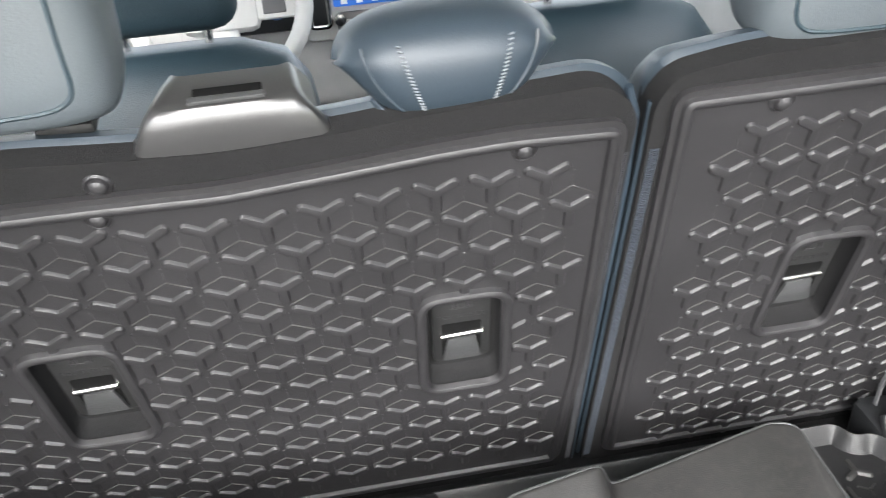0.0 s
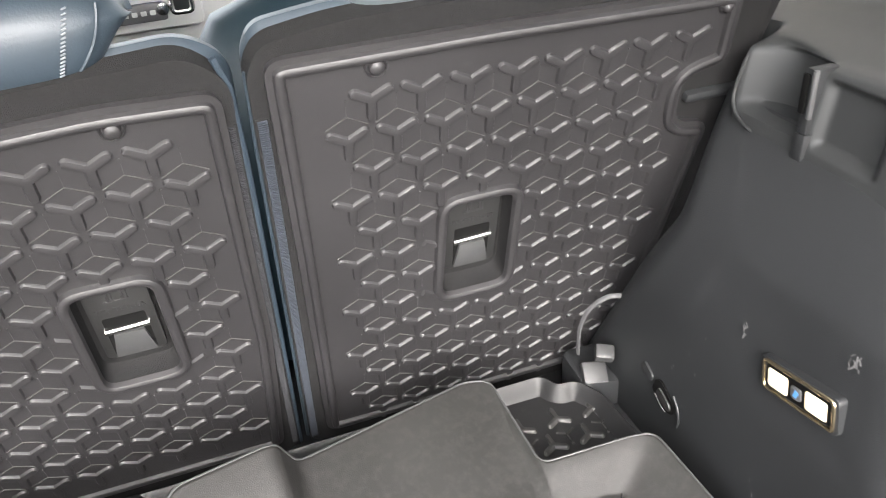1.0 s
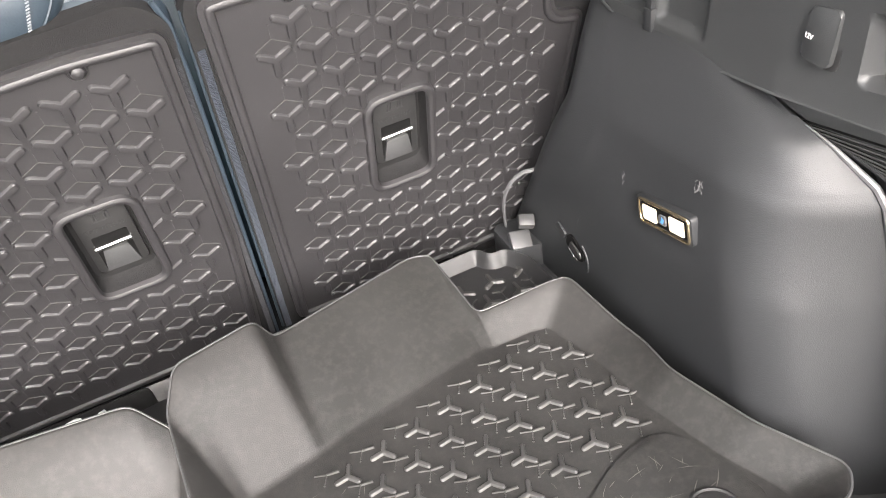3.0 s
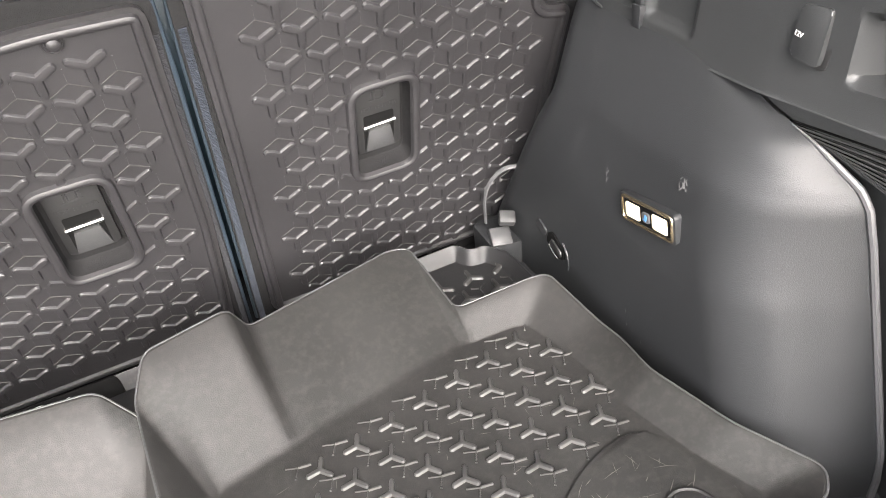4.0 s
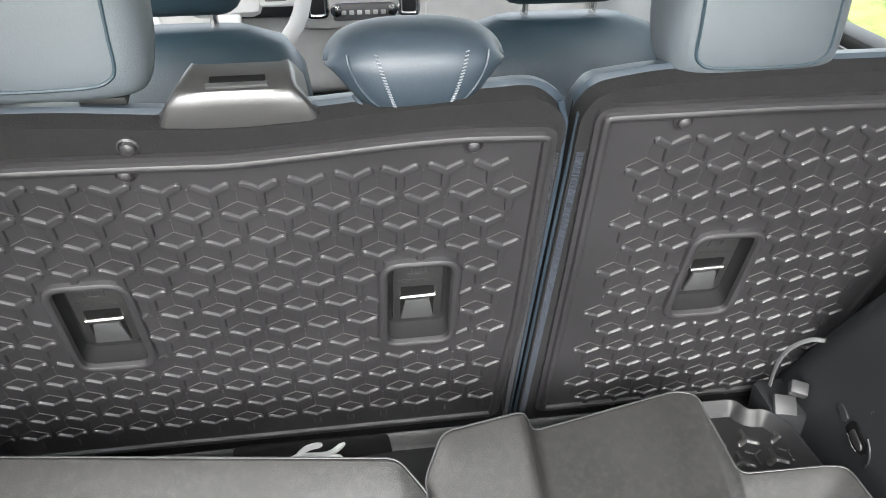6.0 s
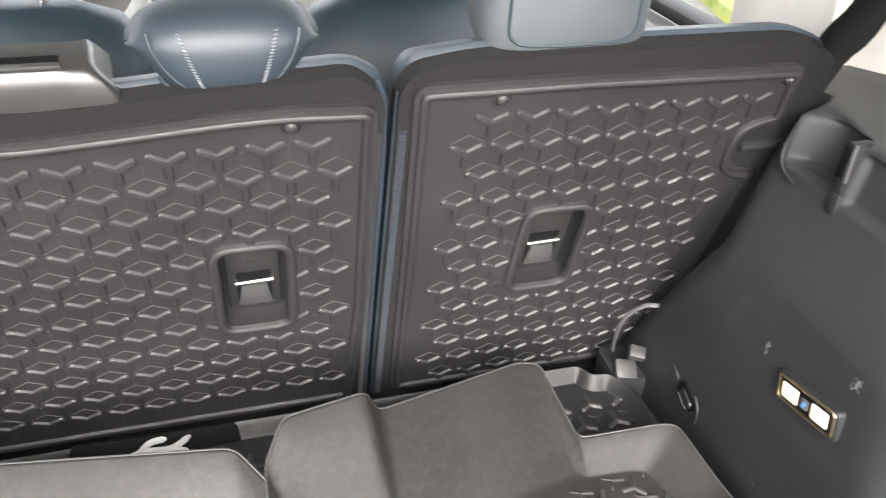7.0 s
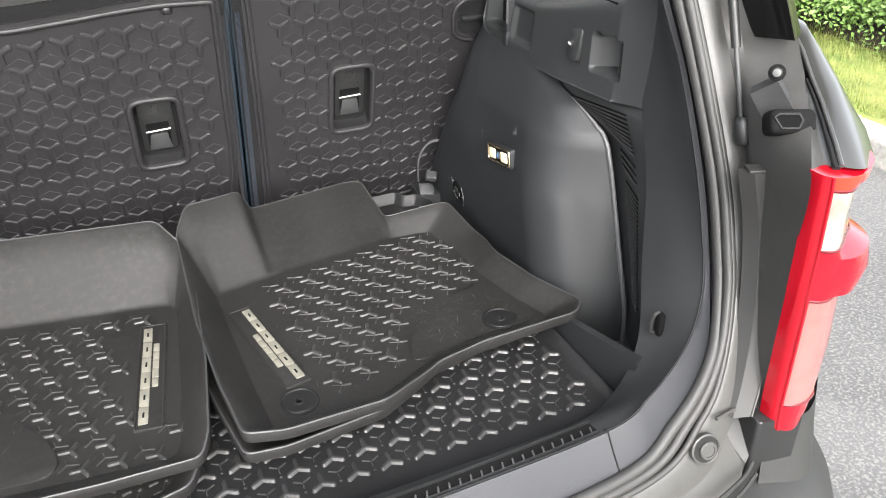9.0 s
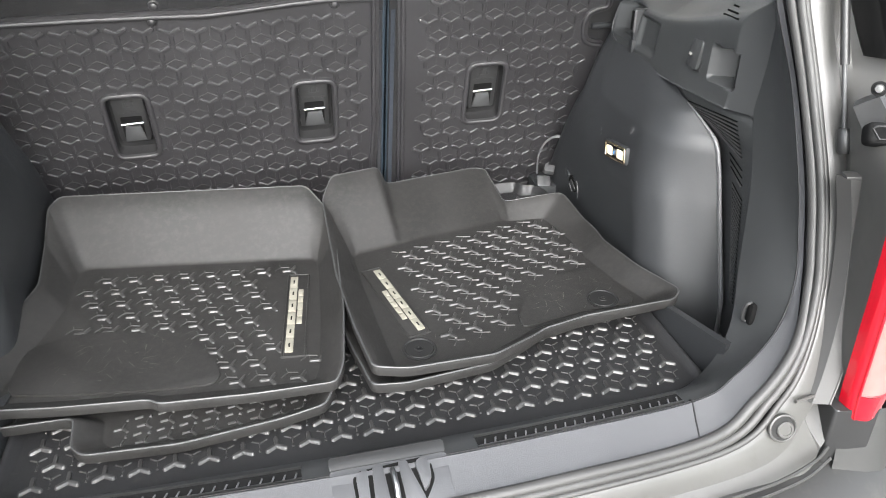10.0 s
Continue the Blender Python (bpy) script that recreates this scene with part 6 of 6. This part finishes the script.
for x0, x1 in ((0.119, 0.434), (-0.434, -0.119)):
    strip = thing("ribbed_strip", "black ribbed scuff strip with bright edges on the sill", "scuff strip", "scuff strips")
    xs = linspace(x0, x1, 20)
    for name, a, b, z, mat in (("base", 0.005, 0.027, 0.0625, DEEP_BLACK), ("bright_edge", 0.0035, 0.006, 0.0645, STEEL), ("bright_edge", 0.026, 0.0285, 0.0625, STEEL)):
        rails = [[(x, edge_y(x) + a, z - 0.012) for x in xs], [(x, edge_y(x) + a, z) for x in xs], [(x, edge_y(x) + b, z - (b - a) * 0.2) for x in xs], [(x, edge_y(x) + b, z - 0.014) for x in xs]]
        mesh_object(name, *loft(rails), mat, strip)
    n = int((x1 - x0) / 0.0148)
    for k in range(n):
        x = x0 + 0.012 + k * 0.0148
        bm = bmesh.new()
        tube_into(bm, [(x - 0.002, edge_y(x) + 0.0065, 0.0635), (x + 0.001, edge_y(x) + 0.016, 0.0618)], 0.0014, 5)
        part("rib", bm, GREYP, strip)

latch = thing("striker_plate", "grey sill cover with a dark striker opening", "latch striker", m=pose(0.0, -0.013, -0.0039) @ Matrix.Diagonal((0.94, 0.9, 1, 1)))
sl = lambda y: 0.066 - (-0.05 - y) * 0.3
for poly, mat, name in (([(-0.089, -0.024), (0.077, -0.024), (0.077, -0.043), (-0.089, -0.043)], RUBBER_DARK, "cover_front"), ([(-0.089, -0.044), (0.077, -0.044), (0.077, -0.122), (-0.089, -0.122)], SILL, "cover")):
    bm = bmesh.new()
    slab(bm, rounded(poly, 0.003), -0.004, 0.0035, 0.0015)
    for v in bm.verts:
        v.co.z += sl(v.co.y) - 0.002
    part(name, bm, mat, latch)


def on_sill(name, poly, z0, z1, mat, label="", r=0.003, bevel=0.0):
    bm = bmesh.new()
    slab(bm, rounded(poly, r), z0, z1, bevel)
    for v in bm.verts:
        v.co.z += sl(v.co.y) - 0.002
    return part(name, bm, mat, latch, label)


on_sill("opening", [(-0.058, -0.112), (-0.059, -0.06), (-0.05, -0.051), (0.042, -0.046), (0.053, -0.054), (0.054, -0.08), (0.046, -0.094), (0.038, -0.106), (0.03, -0.112)], 0.0032, 0.0042, GRILLE_DARK, r=0.006)
on_sill("guide", [(-0.054, -0.11), (-0.054, -0.062), (-0.048, -0.054), (-0.037, -0.053), (-0.04, -0.11)], 0.003, 0.0085, SILL, "pale bevelled guide lug", bevel=0.002)
on_sill("guide", [(0.036, -0.098), (0.03, -0.056), (0.036, -0.05), (0.047, -0.051), (0.05, -0.06), (0.049, -0.078), (0.044, -0.09)], 0.003, 0.0085, SILL, "pale bevelled guide lug", bevel=0.002)
on_sill("bridge", [(-0.034, -0.114), (-0.03, -0.05), (-0.0145, -0.049), (-0.012, -0.114)], 0.003, 0.0052, SILL, bevel=0.0008)
on_sill("bridge", [(0.009, -0.114), (0.007, -0.048), (0.019, -0.0475), (0.036, -0.106), (0.03, -0.114)], 0.003, 0.0052, SILL, bevel=0.0008)
bm = bmesh.new()
tube_into(bm, catmull([(-0.003, -0.056, 0.058), (-0.003, -0.063, 0.0705), (-0.002, -0.088, 0.065), (-0.002, -0.104, 0.05)], 4), 0.0042, 8)
part("striker", bm, STEEL, latch, "worn steel striker loop")

# ---- rear corner: strut, bolt, stop and cap ----
strut = thing("gas_strut", "black gas strut holding up the tailgate", "gas strut")
bm = bmesh.new()
tube_into(bm, [(0.665, 0.052, 0.42), (0.663, 0.085, 0.515)], 0.0032, 10)
part("rod", bm, TRIM_SOFT, strut, "dull grey rod")
bm = bmesh.new()
tube_into(bm, [(0.663, 0.082, 0.508), (0.663, 0.3, 1.1)], 0.006, 12)
part("cylinder", bm, RUBBER_DARK, strut)
bm = bmesh.new()
tube_into(bm, [(0.668, 0.044, 0.394), (0.668, 0.046, 0.4), (0.666, 0.053, 0.424), (0.666, 0.054, 0.428)], [0.009, 0.0115, 0.0105, 0.007], 12)
part("socket", bm, RUBBER_DARK, strut, "black ball socket")

STOP = Matrix(((0.924, 0.216, -0.315, 0.6515), (-0.381, 0.49, -0.784, -0.0355), (-0.015, 0.845, 0.535, 0.459), (0, 0, 0, 1))) @ Matrix.Scale(0.57, 4)
stop = thing("tailgate_stop", "dark plastic tailgate stop with a hexagonal hole", "tailgate stop", m=STOP)
bm = bmesh.new()
box(bm, (0.004, -0.003, -0.022), (0.094, 0.05, 0.055), 0.013, seg=3)
part("body", bm, DEEP_BLACK, stop)
bm = bmesh.new()
ring_into(bm, [(-0.036, 0.004), (-0.022, -0.019), (0.012, -0.019), (0.021, -0.003), (0.014, 0.01), (-0.026, 0.01)], 0.0028, 0.0055, 0.003)
part("hole_rim", bm, SEAL_DARK, stop)
# flat black slab on the face: the hole's shade is painted, nothing is cut
bm = bmesh.new()
slab(bm, [(-0.033, 0.003), (-0.021, -0.017), (0.011, -0.017), (0.019, -0.003), (0.013, 0.008), (-0.024, 0.008)], 0.0055, 0.0068)
part("hole", bm, GRILLE_DARK, stop)
bm = bmesh.new()
quad = [Vector(p) for p in ((0.636, 0.018, 0.474), (0.652, -0.004, 0.494), (0.676, -0.012, 0.46), (0.66, 0.012, 0.436))]
back = [p + Vector((0.02, 0.02, 0.0)) for p in quad]
vs_ = [bm.verts.new(stop.matrix_world.inverted() @ p) for p in quad + back]
for q in ((0, 1, 2, 3), (0, 4, 5, 1), (1, 5, 6, 2), (2, 6, 7, 3), (3, 7, 4, 0)):
    bm.faces.new([vs_[i] for i in q])
part("base_plate", bm, TRIM_SOFT, stop, "lighter grey base plate", False)

bolt = thing("bolt", "pale round bolt head in the body gutter", "bolt", m=look((0.652, 0.0, 0.503), (0.0, -0.6, 0.75)))
bm = bmesh.new()
disc_into(bm, [(0.0098, 0.0), (0.0098, -0.002), (0.008, -0.003)], 20)
part("washer", bm, DEEP_BLACK, bolt)
bm = bmesh.new()
disc_into(bm, [(0.0062, 0), (0.0062, -0.004), (0.0048, -0.0075), (0.0018, -0.008)], 12)
part("head", bm, PAINT, bolt)

cap = thing("bumper_cap", "round grey plastic cap in a recess beside the seal", "cap", m=look((0.5535, -0.108, 0.047), (0.5, -0.7, 0.25)))
bm = bmesh.new()
disc_into(bm, [(0.0215, 0.003), (0.0215, -0.0012), (0.0195, -0.0022), (0.0182, -0.0012), (0.0178, 0.002)], 28)
part("rim", bm, GUTTER, cap)
# dark disc paints the crescent of shade round the cap
bm = bmesh.new()
disc_into(bm, [(0.0185, 0.0015), (0.0185, 0.0), (0.001, 0.0)], 28)
part("recess", bm, SEAL_DARK, cap, "recess floor with its shade in the colour")
bm = bmesh.new()
disc_into(bm, [(0.0128, 0.001), (0.0128, -0.003), (0.0112, -0.0045), (0.0085, -0.0045), (0.008, -0.0032), (0.002, -0.0032)], 24, Matrix.Translation((-0.0025, -0.002, 0)))
part("disc", bm, GUTTER, cap, "worn grey disc")

post = thing("rubber_buffer", "upright grey rubber buffer beside the seal", "buffer")
bm = bmesh.new()
rails = [catmull([(x + dx, y + dy, z) for x, y, z in ((0.652, -0.01, 0.385), (0.67, -0.02, 0.3), (0.665, -0.045, 0.2), (0.642, -0.072, 0.115), (0.622, -0.088, 0.07))], 5) for dx, dy in ((-0.026, 0.014), (-0.018, -0.006), (0.006, -0.014), (0.012, 0.012))]
verts, faces = loft([[r[i] for r in rails] for i in range(len(rails[0]))], closed=True)
faces += [(0, 1, 2, 3), tuple(len(verts) - 4 + k for k in range(4))]
mesh_object("strip", verts, faces, RUBBER, post)
for name, edge, r, mat in (("edge_bead", rails[2], 0.0018, GUTTER), ("foot_bead", rails[3], 0.0024, SEAL_DARK)):
    bm = bmesh.new()
    tube_into(bm, edge, r, 7)
    part(name, bm, mat, post)
bm = bmesh.new()
box(bm, (0, 0, 0), (0.03, 0.02, 0.005), 0.002, pose(0.6455, -0.009, 0.387, 0, 0, -18))
part("end_cap", bm, RUBBER, post, "moulded upper end")

base = thing("lamp_base", "dark plastic block under the tail lamp", "trim block")
bm = bmesh.new()
slab(bm, rounded([(0.628, -0.116), (0.634, -0.06), (0.69, -0.055), (0.695, -0.128)], 0.006), -0.03, 0.07, 0.003)
part("block", bm, RUBBER_DARK, base)
for pts in (((0.43, -0.158, -0.018), (0.53, -0.15, -0.012), (0.6, -0.135, -0.002), (0.628, -0.122, 0.006)), ((0.33, -0.172, -0.026), (0.46, -0.166, -0.024), (0.57, -0.152, -0.016), (0.626, -0.134, -0.004))):
    bm = bmesh.new()
    tube_into(bm, catmull(pts, 6), 0.0028, 8)
    part("moulded_bead", bm, PRIMER, car, "moulded bead on the bumper's upper edge")
bm = bmesh.new()
tube_into(bm, catmull([(0.572, -0.097, 0.083), (0.59, -0.093, 0.0815), (0.612, -0.088, 0.079), (0.627, -0.084, 0.077)], 4), 0.0026, 8)
part("step_edge", bm, GUTTER, car, "raised edge under the buffer strip")

# ---- on and behind the rear seats ----
rows = [(0.526, -0.0075, -0.247, -0.096), (0.54, -0.009, -0.243, -0.1), (0.552, -0.0115, -0.237, -0.107), (0.5605, -0.0145, -0.231, -0.114), (0.5645, -0.0185, -0.227, -0.118), (0.5655, -0.027, -0.224, -0.12), (0.564, -0.048, -0.219, -0.122), (0.56, -0.068, -0.215, -0.125)]
rails = [[(xl - 0.012, 0.524, w - 0.03), (xl - 0.004, v - 0.012, w - 0.014), (xl, v - 0.002, w - 0.006), (xl + 0.003, v, w - 0.002), (xl + 0.008, v, w)] + [(xl + (xr - xl) * t, v, w) for t in (0.3, 0.5, 0.7)] + [(xr - 0.008, v, w), (xr - 0.003, v, w - 0.002), (xr, v - 0.002, w - 0.006), (xr + 0.004, v - 0.012, w - 0.014), (xr + 0.012, 0.524, w - 0.03)] for v, w, xl, xr in rows]
retractor = mesh_object("belt_retractor_cover", *loft(rails), BELTBOX, seat_l, "black plastic belt outlet cover")
bm = bmesh.new()
box(bm, (-0.17, 0.5665, -0.024), (0.056, 0.0035, 0.007), 0.0012)
part("slot", bm, TRIM_SOFT, retractor, "raised belt slot frame")
bm = bmesh.new()
box(bm, (-0.17, 0.566, -0.033), (0.05, 0.003, 0.01), 0.0008)
part("slot_gap", bm, GRILLE_DARK, retractor)

belt = thing("seat_belt", "black woven seat belt running down the rear pillar", "seat belt")
path = catmull([(0.63, 0.6, 0.8), (0.655, 0.676, 0.588), (0.66, 0.72, 0.52), (0.66, 0.765, 0.42), (0.65, 0.82, 0.3)], 5)
rails = [[p + Vector((0.0, -0.022, -0.012)) for p in path], [p + Vector((-0.002, 0, 0)) for p in path], [p + Vector((0.0, 0.022, 0.012)) for p in path]]
thicken(mesh_object("webbing", *loft(rails), FELT, belt), 0.0015)

card = thing("manual_pouch", "flat black pouch with a white emblem against the seat", "pouch", m=pose(-0.148, 0.784, 0.008, 60, 0, 3))
bm = bmesh.new()
slab(bm, rounded([(-0.11, -0.03), (0.11, -0.03), (0.105, 0.016), (-0.1, 0.026)], 0.008), -0.008, 0.0, 0.002)
part("cover", bm, DEEP_BLACK, card)
for i, pts in enumerate((((-0.045, -0.012), (-0.02, 0.002), (0.02, 0.0), (0.045, 0.012)), ((-0.02, 0.002), (-0.005, 0.012), (0.015, 0.014)), ((-0.03, -0.02), (0.0, -0.012), (0.03, -0.016)), ((0.0, -0.004), (0.025, -0.004), (0.04, -0.008)))):
    bm = bmesh.new()
    tube_into(bm, catmull([(x, y, 0.0008) for x, y in pts], 4), [0.0018] + [0.0042] * (4 * len(pts) - 5) + [0.0018], 8)
    for v in bm.verts:
        v.co.z = 0.0008 + (v.co.z - 0.0008) * 0.25
    part("emblem_stroke", bm, PALE, card)

# ---- dashboard details ----
for x in (-0.116, 0.138):
    bm = bmesh.new()
    ring_into(bm, rounded([(x - 0.025, 0.212), (x + 0.025, 0.212), (x + 0.025, 0.35), (x - 0.025, 0.35)], 0.012), 0.008, 0, 0.01)
    for v in bm.verts:
        v.co = Vector((v.co.x, 2.24 - v.co.z, v.co.y))
    part("vent_frame", bm, CHROME, dash, "bright vent frame")
    bm = bmesh.new()
    box(bm, (x, 2.238, 0.28), (0.042, 0.01, 0.13), 0.004)
    part("vent", bm, TRIM, dash)
for x in (-0.065, 0.09):
    bm = bmesh.new()
    disc_into(bm, [(0.016, 0), (0.015, 0.02), (0.004, 0.022)], 16, Matrix.Translation((x, 2.238, 0.228)) @ Matrix.Rotation(radians(90), 4, "X"))
    part("knob", bm, CHROME, dash)
for k in range(4):
    bm = bmesh.new()
    box(bm, (-0.05 + 0.04 * k, 2.2235, 0.278), (0.016, 0.002, 0.022), 0.002)
    part("screen_icon", bm, WHITE, dash)
bm = bmesh.new()
box(bm, (-0.27, 2.25, 0.27), (0.22, 0.05, 0.12), 0.02)
cluster = part("gauge_hood", bm, TRIM, dash)
bm = bmesh.new()
box(bm, (-0.315, 2.223, 0.28), (0.07, 0.004, 0.06), 0.002)
part("red_gauge", bm, REDGLOW, cluster)
bm = bmesh.new()
disc_into(bm, [(0.026, 0), (0.024, 0.004)], 20, Matrix.Translation((-0.225, 2.226, 0.27)) @ Matrix.Rotation(radians(90), 4, "X"))
part("blue_gauge", bm, BLUEGLOW, cluster)

# ---- kerb: granite blocks ----
kerb = thing("kerb", "pale grey granite block kerb along the drive", "kerb", kind="structure")
rng = random.Random(9)
stones = []
for k in range(3):
    bm = bmesh.new()
    box(bm, (0, 0, 0), (0.17, 0.36, 0.26), 0.014)
    for v in bm.verts:
        v.co += Vector((rng.uniform(-1, 1), rng.uniform(-1, 1), rng.uniform(-1, 1))) * 0.004
    me = bpy.data.meshes.new("stone")
    bm.to_mesh(me)
    bm.free()
    me.materials.append(GRANITE)
    stones.append(me)
y = -4.0
while y < 12:
    ob = new("stone", stones[rng.randrange(3)])
    ob.parent = kerb
    ob.location = (3.035 + rng.uniform(-0.008, 0.008), y, GZ - 0.005 + rng.uniform(-0.006, 0.006))
    ob.rotation_euler = (0, 0, rng.uniform(-0.012, 0.012))
    y += 0.372
